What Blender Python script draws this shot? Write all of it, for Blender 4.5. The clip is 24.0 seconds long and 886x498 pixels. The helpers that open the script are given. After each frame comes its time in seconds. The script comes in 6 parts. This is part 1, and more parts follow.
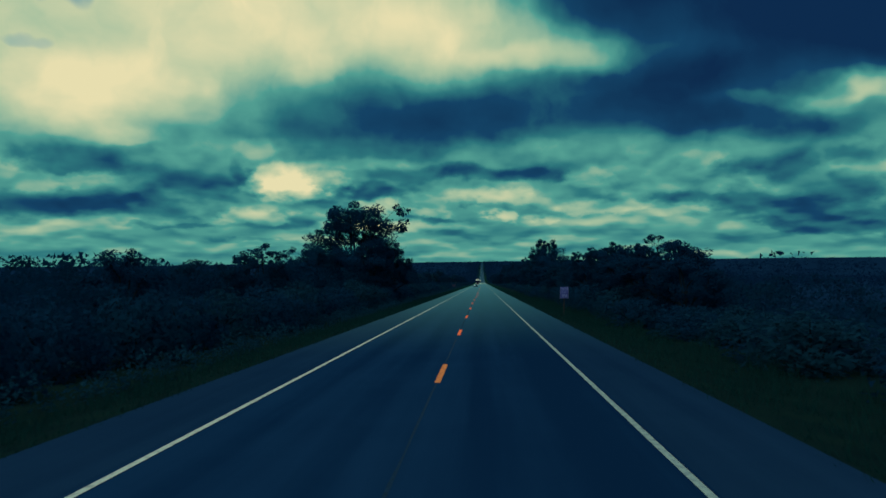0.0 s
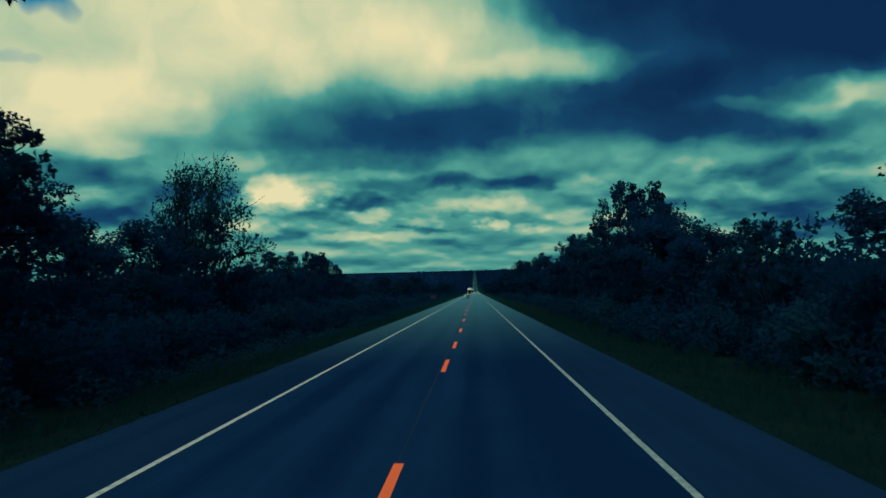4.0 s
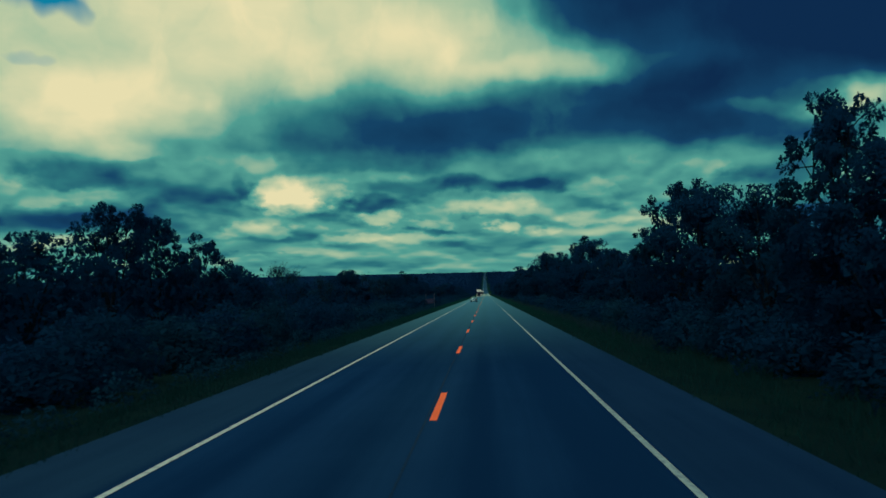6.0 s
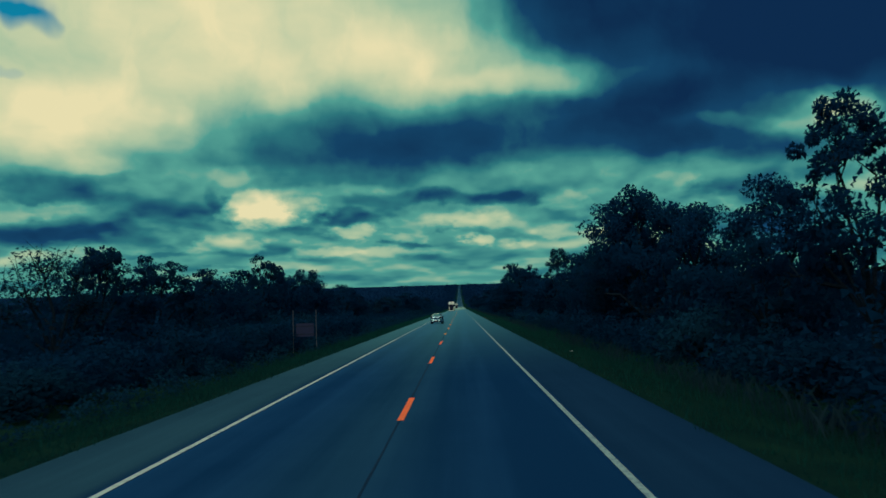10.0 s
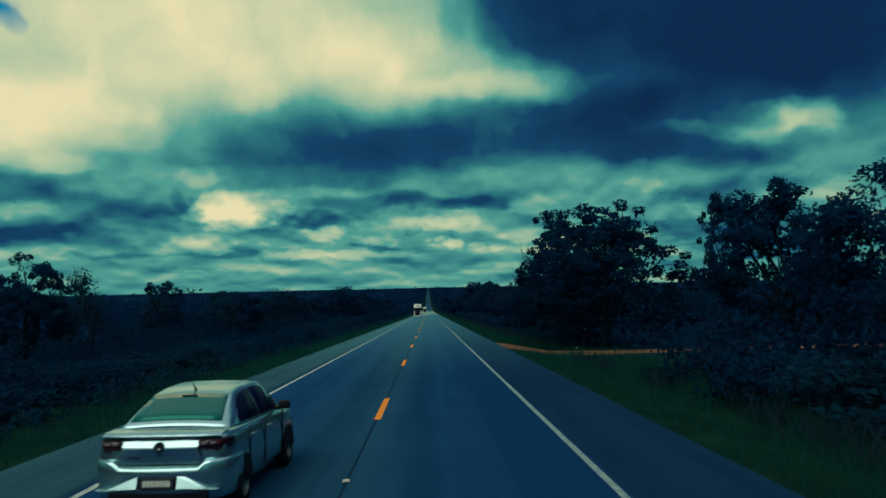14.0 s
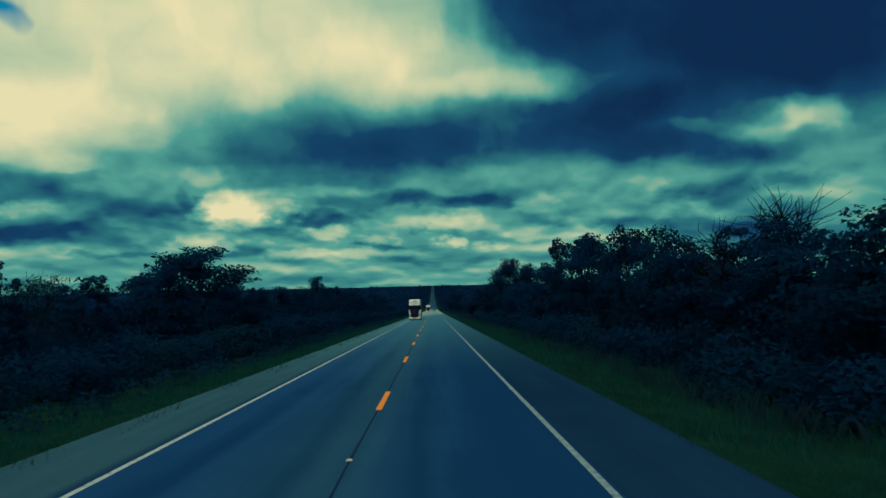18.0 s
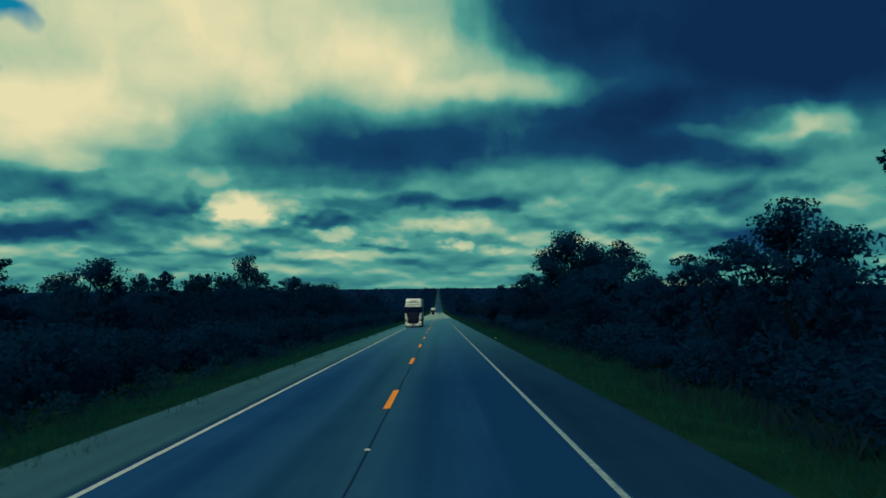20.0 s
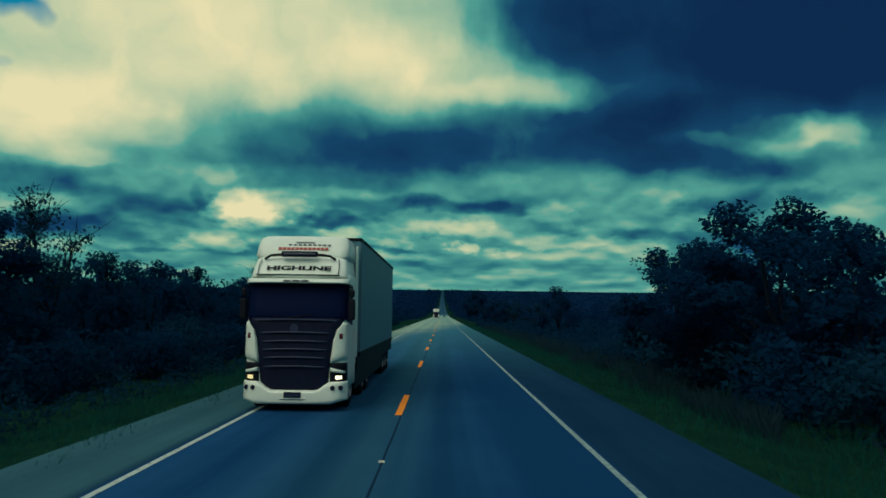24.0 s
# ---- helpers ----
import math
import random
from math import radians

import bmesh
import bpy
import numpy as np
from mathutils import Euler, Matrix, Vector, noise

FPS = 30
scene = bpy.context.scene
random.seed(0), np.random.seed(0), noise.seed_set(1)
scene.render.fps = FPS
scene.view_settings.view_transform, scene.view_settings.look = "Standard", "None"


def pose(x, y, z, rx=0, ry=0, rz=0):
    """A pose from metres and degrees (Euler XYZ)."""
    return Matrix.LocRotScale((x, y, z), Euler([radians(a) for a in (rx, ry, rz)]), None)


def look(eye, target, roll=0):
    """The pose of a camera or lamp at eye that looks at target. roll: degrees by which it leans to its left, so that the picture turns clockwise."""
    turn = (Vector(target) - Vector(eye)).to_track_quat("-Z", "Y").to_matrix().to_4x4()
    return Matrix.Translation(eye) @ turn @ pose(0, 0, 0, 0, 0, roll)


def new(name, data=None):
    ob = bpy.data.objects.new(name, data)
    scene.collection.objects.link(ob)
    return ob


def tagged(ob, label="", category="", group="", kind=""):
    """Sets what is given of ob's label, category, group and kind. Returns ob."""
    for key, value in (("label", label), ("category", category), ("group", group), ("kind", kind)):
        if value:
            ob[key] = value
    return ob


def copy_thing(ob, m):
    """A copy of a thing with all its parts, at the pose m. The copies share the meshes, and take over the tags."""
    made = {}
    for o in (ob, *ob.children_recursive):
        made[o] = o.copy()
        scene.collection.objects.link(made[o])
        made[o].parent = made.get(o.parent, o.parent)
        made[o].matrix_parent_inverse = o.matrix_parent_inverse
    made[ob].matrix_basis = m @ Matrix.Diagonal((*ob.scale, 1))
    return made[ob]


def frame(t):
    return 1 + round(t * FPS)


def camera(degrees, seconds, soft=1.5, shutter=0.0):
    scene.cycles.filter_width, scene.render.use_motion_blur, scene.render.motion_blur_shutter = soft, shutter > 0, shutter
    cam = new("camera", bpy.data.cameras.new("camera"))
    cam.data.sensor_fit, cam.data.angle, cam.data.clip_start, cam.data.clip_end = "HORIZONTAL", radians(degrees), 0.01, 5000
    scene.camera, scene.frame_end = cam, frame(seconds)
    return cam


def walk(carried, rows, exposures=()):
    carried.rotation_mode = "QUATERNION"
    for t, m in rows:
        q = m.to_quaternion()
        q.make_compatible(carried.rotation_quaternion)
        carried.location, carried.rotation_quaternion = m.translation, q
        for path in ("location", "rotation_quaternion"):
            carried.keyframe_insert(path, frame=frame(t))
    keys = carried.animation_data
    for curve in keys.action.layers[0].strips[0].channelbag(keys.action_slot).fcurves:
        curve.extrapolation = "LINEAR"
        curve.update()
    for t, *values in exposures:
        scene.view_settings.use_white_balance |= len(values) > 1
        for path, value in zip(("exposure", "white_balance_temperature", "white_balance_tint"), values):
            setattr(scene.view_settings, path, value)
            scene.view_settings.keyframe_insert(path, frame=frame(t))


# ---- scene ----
# ------------------------------------------------------------------ camera
cam = camera(59.3, 24.0, soft=1.6, shutter=0.1)
PATH = [
    (0.0, pose(1.07, 0.00, 2.33, 92.43, 0.61, 2.89)),
    (0.5, pose(1.09, 11.32, 2.33, 92.65, 0.58, 3.16)),
    (1.0, pose(1.11, 22.69, 2.33, 92.65, 0.50, 2.41)),
    (1.5, pose(1.11, 33.79, 2.33, 92.80, 0.54, 2.30)),
    (2.0, pose(1.09, 45.28, 2.33, 92.81, 0.44, 2.36)),
    (2.5, pose(1.10, 56.23, 2.33, 93.07, 0.77, 2.66)),
    (4.5, pose(1.11, 103.44, 2.33, 93.18, 1.55, 2.39)),
    (5.0, pose(1.12, 115.14, 2.33, 93.28, 1.53, 2.69)),
    (5.5, pose(1.13, 126.13, 2.33, 93.22, 1.34, 3.02)),
    (6.0, pose(1.14, 137.64, 2.33, 93.29, 1.27, 3.12)),
    (6.5, pose(1.14, 149.42, 2.33, 93.45, 1.22, 2.20)),
    (7.0, pose(1.16, 161.13, 2.33, 93.52, 1.30, 2.11)),
    (7.5, pose(1.23, 172.96, 2.33, 93.59, 1.39, 2.01)),
    (8.0, pose(1.31, 184.83, 2.33, 93.74, 1.49, 1.86)),
    (8.5, pose(1.37, 196.51, 2.33, 93.98, 1.55, 1.72)),
    (9.0, pose(1.38, 208.35, 2.33, 94.04, 1.59, 1.62)),
    (9.5, pose(1.36, 220.08, 2.33, 94.18, 1.74, 1.51)),
    (10.0, pose(1.31, 231.84, 2.33, 94.21, 1.70, 1.26)),
    (10.5, pose(1.25, 243.68, 2.33, 94.45, 1.47, 1.05)),
    (11.0, pose(1.20, 255.51, 2.33, 94.50, 1.33, 0.68)),
    (11.5, pose(1.18, 267.35, 2.33, 94.61, 1.10, 0.16)),
    (13.5, pose(1.16, 314.86, 2.33, 94.29, 1.14, -0.58)),
    (14.0, pose(1.16, 327.13, 2.33, 94.43, 1.32, -1.03)),
    (14.5, pose(1.19, 338.82, 2.33, 94.42, 1.43, -0.38)),
    (15.0, pose(1.23, 350.42, 2.33, 94.46, 1.54, -0.93)),
    (15.5, pose(1.27, 362.08, 2.33, 94.55, 1.53, -1.08)),
    (16.0, pose(1.29, 373.70, 2.33, 94.77, 1.38, -0.01)),
    (16.5, pose(1.31, 385.75, 2.33, 94.51, 1.30, -0.72)),
    (17.0, pose(1.32, 397.98, 2.33, 94.58, 1.20, -0.09)),
    (17.5, pose(1.33, 409.75, 2.33, 94.60, 1.33, -0.65)),
    (18.0, pose(1.33, 421.77, 2.33, 94.33, 1.36, -0.70)),
    (18.5, pose(1.27, 433.08, 2.33, 94.23, 1.14, 0.19)),
    (20.5, pose(1.16, 481.02, 2.33, 94.76, 0.43, -0.37)),
    (21.0, pose(1.09, 493.26, 2.33, 94.89, 0.08, 0.05)),
    (21.5, pose(1.06, 505.15, 2.33, 94.47, -0.42, -0.35)),
    (22.0, pose(1.03, 516.99, 2.33, 94.57, -0.47, 0.22)),
    (22.5, pose(0.98, 529.14, 2.33, 94.69, -0.54, 0.23)),
    (23.0, pose(0.94, 541.53, 2.33, 94.74, -0.63, 0.01)),
    (23.5, pose(0.91, 553.46, 2.33, 94.90, -0.65, 0.04)),
    (24.0, pose(0.90, 565.67, 2.33, 94.74, -0.68, -0.03)),
]
walk(cam, PATH)

# ------------------------------------------------------------------ sky and sun
SUN_AZ, SUN_EL = -152.0, 42.0     # degrees: behind and over the left side of the road


class Nodes:
    """A short way to write node trees."""

    def __init__(self, tree):
        self.t = tree
        tree.nodes.clear()

    def add(self, kind, **kw):
        n = self.t.nodes.new(kind)
        for k, v in kw.items():
            setattr(n, k, v)
        return n

    def wire(self, a, b):
        self.t.links.new(a, b)

    def put(self, sock, v):
        if isinstance(v, (int, float, tuple, list)):
            sock.default_value = v
        else:
            self.wire(v, sock)

    def math(self, op, a, b=0.0, clamp=False):
        n = self.add("ShaderNodeMath", operation=op, use_clamp=clamp)
        self.put(n.inputs[0], a)
        self.put(n.inputs[1], b)
        return n.outputs[0]

    def vec(self, x, y, z):
        n = self.add("ShaderNodeCombineXYZ")
        for s, v in zip(n.inputs, (x, y, z)):
            self.put(s, v)
        return n.outputs[0]

    def noise(self, vec, scale, detail=3.0, rough=0.5, dist=0.0, colour=False):
        n = self.add("ShaderNodeTexNoise")
        if vec is not None:
            self.wire(vec, n.inputs["Vector"])
        n.inputs["Scale"].default_value = scale
        n.inputs["Detail"].default_value = detail
        n.inputs["Roughness"].default_value = rough
        n.inputs["Distortion"].default_value = dist
        return n.outputs["Color" if colour else "Fac"]

    def ramp(self, fac, stops, ease="LINEAR"):
        n = self.add("ShaderNodeValToRGB")
        n.color_ramp.interpolation = ease
        e = n.color_ramp.elements
        while len(e) < len(stops):
            e.new(0.5)
        for el, (p, c) in zip(e, stops):
            el.position = p
            el.color = (c, c, c, 1) if isinstance(c, (int, float)) else (*c, 1)
        self.wire(fac, n.inputs[0])
        return n.outputs[0]

    def mix(self, fac, a, b, mode="MIX"):
        n = self.add("ShaderNodeMix", data_type="RGBA", blend_type=mode)
        self.put(n.inputs[0], fac)
        for s, v in ((n.inputs[6], a), (n.inputs[7], b)):
            self.put(s, (*v, 1) if isinstance(v, (tuple, list)) else v)
        return n.outputs[2]


world = bpy.data.worlds.new("sky")
scene.world = world
world.use_nodes = True
w = Nodes(world.node_tree)
sep = w.add("ShaderNodeSeparateXYZ")
w.wire(w.add("ShaderNodeTexCoord").outputs["Generated"], sep.inputs[0])
dx, dy, dz = sep.outputs
DEG = 180 / math.pi
az0 = w.math("MULTIPLY", w.math("ARCTAN2", dx, dy), DEG)
el0 = w.math("MULTIPLY", w.math("ARCSINE", dz), DEG)
# the cloud deck, seen in perspective
deck = w.math("ADD", w.math("MAXIMUM", dz, 0.0), 0.055)
plane = w.vec(w.math("DIVIDE", dx, deck), w.math("DIVIDE", dy, deck), 0.0)
billow = w.noise(plane, 0.6, 4.0, 0.5, 0.3)
# ragged edges: the angles wander with the noise; layers get finer towards the horizon
lay = w.math("MULTIPLY", w.math("LOGARITHM", w.math("ADD", w.math("MAXIMUM", el0, -1.0), 3.0), 2.718), 2.6)
wob = w.add("ShaderNodeSeparateColor")
w.wire(w.noise(w.vec(w.math("MULTIPLY", az0, 0.24), w.math("MULTIPLY", lay, 1.5), 1.0), 1.0, 3.0, 0.46, 0.0, True), wob.inputs[0])
calm = w.math("MINIMUM", w.math("MULTIPLY", w.math("ADD", el0, 1.5), 0.19), 2.6)
azw = w.math("ADD", az0, w.math("MULTIPLY", w.math("SUBTRACT", wob.outputs[0], 0.5), 7.0))
elw = w.math("ADD", el0, w.math("MULTIPLY", w.math("SUBTRACT", wob.outputs[1], 0.5), calm))
low = w.math("EXPONENT", w.math("MULTIPLY", w.math("POWER", w.math("MULTIPLY", w.math("MAXIMUM", el0, 0.0), 1 / 10.0), 4.0), -1.0))
fray = w.add("ShaderNodeSeparateColor")
w.wire(w.noise(w.vec(w.math("MULTIPLY", az0, 0.75), w.math("MULTIPLY", lay, 4.5), 6.0), 1.0, 3.0, 0.55, 0.0, True), fray.inputs[0])
azw = w.math("ADD", azw, w.math("MULTIPLY", w.math("SUBTRACT", fray.outputs[0], 0.5), w.math("MULTIPLY", low, 4.0)))
elw = w.math("ADD", elw, w.math("MULTIPLY", w.math("SUBTRACT", fray.outputs[1], 0.5), w.math("MULTIPLY", low, 0.9)))


def madd(a, b, c):
    n = w.add("ShaderNodeMath", operation="MULTIPLY_ADD")
    for s, v in zip(n.inputs, (a, b, c)):
        w.put(s, v)
    return n.outputs[0]


def mass(az, el, wide, up, down, lean, amount):
    """A cloud: its middle, half-width, heights above and below the middle in degrees, its slope, and how much brighter or darker it is."""
    u = madd(azw, 1 / wide, -az / wide)
    v = madd(azw, -lean, madd(elw, 1.0, az * lean - el))
    v = w.math("MAXIMUM", w.math("MULTIPLY", v, 1 / up), w.math("MULTIPLY", v, -1 / down))
    r = madd(u, u, w.math("MULTIPLY", v, v))
    k = 1.2 if wide > 6 else 2.4      # large masses fade out more softly
    fall = w.math("EXPONENT", w.math("MINIMUM", madd(r, k, -k), 30.0))
    return w.math("DIVIDE", amount, w.math("ADD", fall, 1.0))


# heaped clouds with bright tops and flat dark bases, in two sizes
def heaps(fa, fl, shift, seed, detail):
    """How much of a heap stands at this place, and how much stands just above it."""
    out = []
    for up in (0.0, shift):
        v = w.vec(w.math("MULTIPLY", az0, fa), w.math("ADD", w.math("MULTIPLY", lay, fl), up), seed)
        out.append(w.ramp(w.noise(v, 1.0, detail, 0.5, 0.0), ((0.42, 0.0), (0.60, 1.0)), "EASE"))
    return out


big, big_up = heaps(0.13, 1.15, 0.30, 3.0, 2.0)
small, small_up = heaps(0.24, 1.9, 0.34, 8.0, 2.2)
tone = madd(low, 0.095, 0.475)
tone = w.math("ADD", tone, w.math("MULTIPLY", w.math("SUBTRACT", big, big_up), madd(low, 0.12, 0.02)))
tone = w.math("ADD", tone, w.math("MULTIPLY", w.math("SUBTRACT", small, small_up), w.math("MULTIPLY", low, 0.13)))
tone = w.math("ADD", tone, w.math("MULTIPLY", w.math("SUBTRACT", billow, 0.5), 0.10))
# wisps and folds inside the clouds
fold = w.noise(w.vec(w.math("MULTIPLY", azw, 0.20), w.math("MULTIPLY", lay, 1.7), 5.0), 1.0, 4.5, 0.52)
tone = w.math("ADD", tone, w.math("MULTIPLY", w.math("SUBTRACT", fold, 0.5), madd(low, -0.14, 0.34)))
# clouds by bank: way and height of the middle, half-width, heights up and down, slope, how bright or dark
bright_deck = ((-28.5, 17.8, 11.6, 13.57, 7.11, 0.11, 0.35), (-17.8, 19.1, 13.2, 14.20, 5.13, 0.05, 0.23), (-7.7, 19.8, 9.9, 14.46, 4.64, 0.01, 0.26),
    (-0.8, 17.3, 7.4, 2.81, 2.13, -0.03, 0.28), (6.1, 16.1, 5.5, 1.05, 0.98, -0.01, 0.20), (-25.4, 12.6, 5.5, 2.69, 1.94, 0.00, 0.17),
    (-30.5, 12.6, 4.7, 2.58, 1.64, 0.00, 0.10), (-11.7, 15.3, 1.4, 1.05, 0.90, 0.02, 0.09))
dark_deck = ((-9.5, 11.2, 7.2, 2.99, 1.68, -0.05, -0.21), (-3.7, 11.7, 5.6, 1.68, 1.94, 0.01, -0.08), (4.7, 12.8, 11.8, 1.82, 1.92, 0.02, -0.28),
    (14.0, 13.7, 5.2, 1.79, 1.61, 0.00, -0.16), (18.5, 17.8, 10.0, 10.74, 3.66, -0.06, -0.38), (27.0, 17.3, 7.8, 10.16, 2.82, -0.13, -0.41),
    (7.4, 20.1, 4.7, 4.21, 1.78, -0.07, -0.19), (12.6, 19.3, 4.9, 7.43, 2.74, -0.10, -0.10), (16.1, 16.0, 2.4, 0.86, 0.86, -0.11, 0.06),
    (-18.8, 13.7, 1.8, 1.79, 2.21, 0.04, -0.08))
right_banks = ((27.3, 12.3, 1.9, 1.25, 1.18, -0.02, 0.35), (24.7, 11.9, 2.1, 1.05, 0.83, 0.03, 0.21), (26.9, 10.3, 3.0, 1.12, 1.50, -0.12, 0.11),
    (20.2, 12.1, 4.1, 0.39, 0.55, -0.10, 0.12), (19.7, 10.7, 6.4, 1.02, 0.87, -0.06, -0.28), (15.7, 11.2, 2.4, 1.00, 0.73, -0.08, -0.08),
    (16.3, 8.5, 1.8, 0.81, 0.89, 0.00, 0.11), (15.9, 6.5, 2.4, 0.41, 0.41, 0.03, 0.13), (20.9, 4.9, 6.4, 0.71, 0.52, -0.14, -0.31),
    (24.5, 3.4, 4.9, 0.58, 0.46, -0.13, -0.27), (23.4, 6.0, 2.7, 1.09, 0.93, -0.07, -0.21), (25.5, 8.0, 2.1, 0.76, 0.61, -0.10, -0.15),
    (20.7, 7.6, 2.2, 0.79, 0.71, -0.08, -0.19))
middle_lumps = ((3.3, 9.6, 4.3, 0.84, 1.27, -0.01, 0.14), (10.2, 9.7, 3.9, 1.08, 1.66, -0.06, 0.03), (3.5, 8.9, 3.0, 0.59, 0.85, -0.04, -0.09),
    (1.9, 7.7, 4.8, 0.68, 0.38, 0.00, -0.25), (7.7, 7.6, 1.4, 0.59, 0.51, -0.05, 0.15), (1.3, 6.1, 2.8, 0.55, 0.56, -0.03, 0.25),
    (1.1, 4.6, 1.0, 0.38, 0.30, -0.03, 0.27), (4.7, 4.5, 1.4, 0.34, 0.30, -0.03, 0.19), (9.5, 5.2, 2.6, 0.59, 0.42, 0.05, 0.28),
    (11.2, 6.3, 2.3, 0.54, 0.42, 0.02, 0.14), (-0.9, 5.8, 0.9, 0.43, 0.39, -0.03, -0.15), (5.8, 5.6, 1.7, 0.42, 0.42, -0.04, 0.13),
    (14.0, 4.8, 2.4, 0.66, 0.41, -0.01, 0.11))
left_banks = ((-28.8, 7.9, 3.2, 1.30, 0.42, 0.04, -0.33), (-21.3, 7.6, 4.2, 1.69, 1.13, -0.02, -0.17), (-29.3, 5.5, 6.2, 0.80, 0.77, 0.04, -0.39),
    (-21.8, 6.1, 3.4, 0.40, 0.57, 0.01, -0.09), (-29.3, 6.7, 2.8, 0.31, 0.31, 0.03, 0.09), (-20.5, 5.0, 2.0, 0.61, 0.41, 0.04, -0.10),
    (-21.8, 4.1, 3.4, 0.16, 0.16, -0.00, -0.14), (-31.2, 9.4, 2.0, 0.60, 0.75, 0.06, -0.09), (-24.4, 9.0, 1.8, 0.39, 0.47, 0.14, -0.12),
    (-23.7, 9.8, 5.6, 0.71, 0.63, -0.02, 0.05), (-28.4, 4.2, 5.6, 0.39, 0.54, 0.00, 0.06))
bright_heap = ((-14.1, 7.8, 1.8, 1.25, 1.25, 0.00, 0.36), (-12.1, 7.4, 1.8, 1.09, 1.01, -0.00, 0.26), (-13.8, 6.6, 1.8, 0.75, 0.67, -0.00, 0.27),
    (-15.9, 7.1, 1.4, 0.75, 0.58, 0.07, 0.21), (-17.8, 8.1, 1.0, 0.82, 0.66, 0.01, -0.14), (-17.6, 6.1, 1.7, 0.50, 0.45, 0.00, -0.12),
    (-16.7, 4.8, 1.6, 0.54, 0.41, -0.01, 0.17), (-11.3, 5.4, 3.3, 0.42, 0.38, -0.01, -0.16), (-9.7, 4.2, 2.8, 0.34, 0.30, 0.02, 0.22),
    (-15.1, 4.1, 1.8, 0.25, 0.21, -0.01, -0.10), (-15.9, 3.2, 2.7, 0.17, 0.17, -0.01, -0.12))
low_lumps = ((-8.6, 6.6, 3.2, 0.55, 0.51, 0.02, -0.24), (-4.3, 7.9, 4.3, 0.51, 0.43, 0.01, -0.14), (-7.1, 5.6, 2.5, 0.47, 0.34, -0.02, 0.30),
    (-3.9, 5.1, 1.8, 0.30, 0.26, 0.01, 0.17), (-3.5, 4.6, 1.5, 0.21, 0.17, -0.02, -0.12), (-4.8, 4.1, 2.6, 0.34, 0.30, -0.02, 0.11),
    (-10.0, 8.7, 5.1, 0.38, 0.34, -0.01, 0.11), (-16.6, 9.9, 1.8, 0.45, 0.53, -0.05, 0.15), (-2.3, 6.7, 2.2, 0.43, 0.34, 0.04, 0.09),
    (-11.4, 2.8, 6.7, 0.25, 0.25, -0.02, 0.03))
beyond = ((72.0, 23.0, 26.0, 18.0, 12.0, 0.0, -0.38),)      # unseen: the dark deck carried on to the right, to darken vehicle sides
for m in bright_deck + dark_deck + right_banks + middle_lumps + left_banks + bright_heap + low_lumps + beyond:
    tone = w.math("ADD", tone, mass(*m))
haze = w.math("EXPONENT", w.math("MULTIPLY", w.math("ABSOLUTE", el0), -0.55))
tone = w.math("ADD", w.math("MULTIPLY", tone, w.math("SUBTRACT", 1.0, w.math("MULTIPLY", haze, 0.7))),
              w.math("MULTIPLY", haze, 0.34))
cloud = w.ramp(tone, ((0.0, (0.004, 0.024, 0.075)), (0.25, (0.007, 0.055, 0.130)), (0.44, (0.027, 0.180, 0.200)),
                      (0.60, (0.085, 0.34, 0.285)), (0.78, (0.38, 0.53, 0.35)), (1.0, (0.80, 0.73, 0.43))))
sky = w.add("ShaderNodeTexSky", sky_type="NISHITA", sun_disc=False,
            sun_elevation=radians(SUN_EL), sun_rotation=radians(SUN_AZ))
clear = w.add("ShaderNodeBackground")
w.wire(w.mix(1.0, sky.outputs[0], (0.02, 0.72, 0.76), "MULTIPLY"), clear.inputs[0])
clear.inputs[1].default_value = 0.12
deckbg = w.add("ShaderNodeBackground")
# overhead the overcast is thin and bright
high = w.math("MULTIPLY", w.math("SUBTRACT", el0, 33.0), 1 / 16, True)
thin = w.ramp(billow, ((0.3, (0.30, 0.38, 0.40)), (0.7, (0.72, 0.73, 0.67))))
w.wire(w.mix(high, cloud, thin), deckbg.inputs[0])
deckbg.inputs[1].default_value = 1.0
# blue gaps: one beside the bright cloud, and the broken sky overhead
gap = w.math("ADD", mass(-32.2, 20.3, 2.9, 1.6, 1.2, -0.12, 1.0), mass(-29.4, 19.0, 1.4, 0.6, 0.6, -0.25, 0.8))
gap = w.math("ADD", w.math("ADD", gap, mass(-31.2, 15.9, 1.2, 0.5, 0.4, -0.07, 0.45)), mass(-37.0, 23.0, 4.5, 3.0, 3.0, 0.0, 1.0))
cover = w.math("SUBTRACT", 1.0, w.math("MULTIPLY", w.math("SUBTRACT", gap, 0.08), 0.95, True), True)
both = w.add("ShaderNodeMixShader")
w.wire(cover, both.inputs[0])
w.wire(clear.outputs[0], both.inputs[1])
w.wire(deckbg.outputs[0], both.inputs[2])
w.wire(both.outputs[0], w.add("ShaderNodeOutputWorld").inputs[0])

sun_dir = Vector((math.sin(radians(SUN_AZ)) * math.cos(radians(SUN_EL)),
                  math.cos(radians(SUN_AZ)) * math.cos(radians(SUN_EL)), math.sin(radians(SUN_EL))))
sun = new("sun", bpy.data.lights.new("sun", "SUN"))
sun.data.energy, sun.data.angle, sun.data.color = 1.1, radians(45), (1.0, 0.88, 0.70)
sun.matrix_world = look(sun_dir * 50, (0, 0, 0))

# ------------------------------------------------------------------ materials


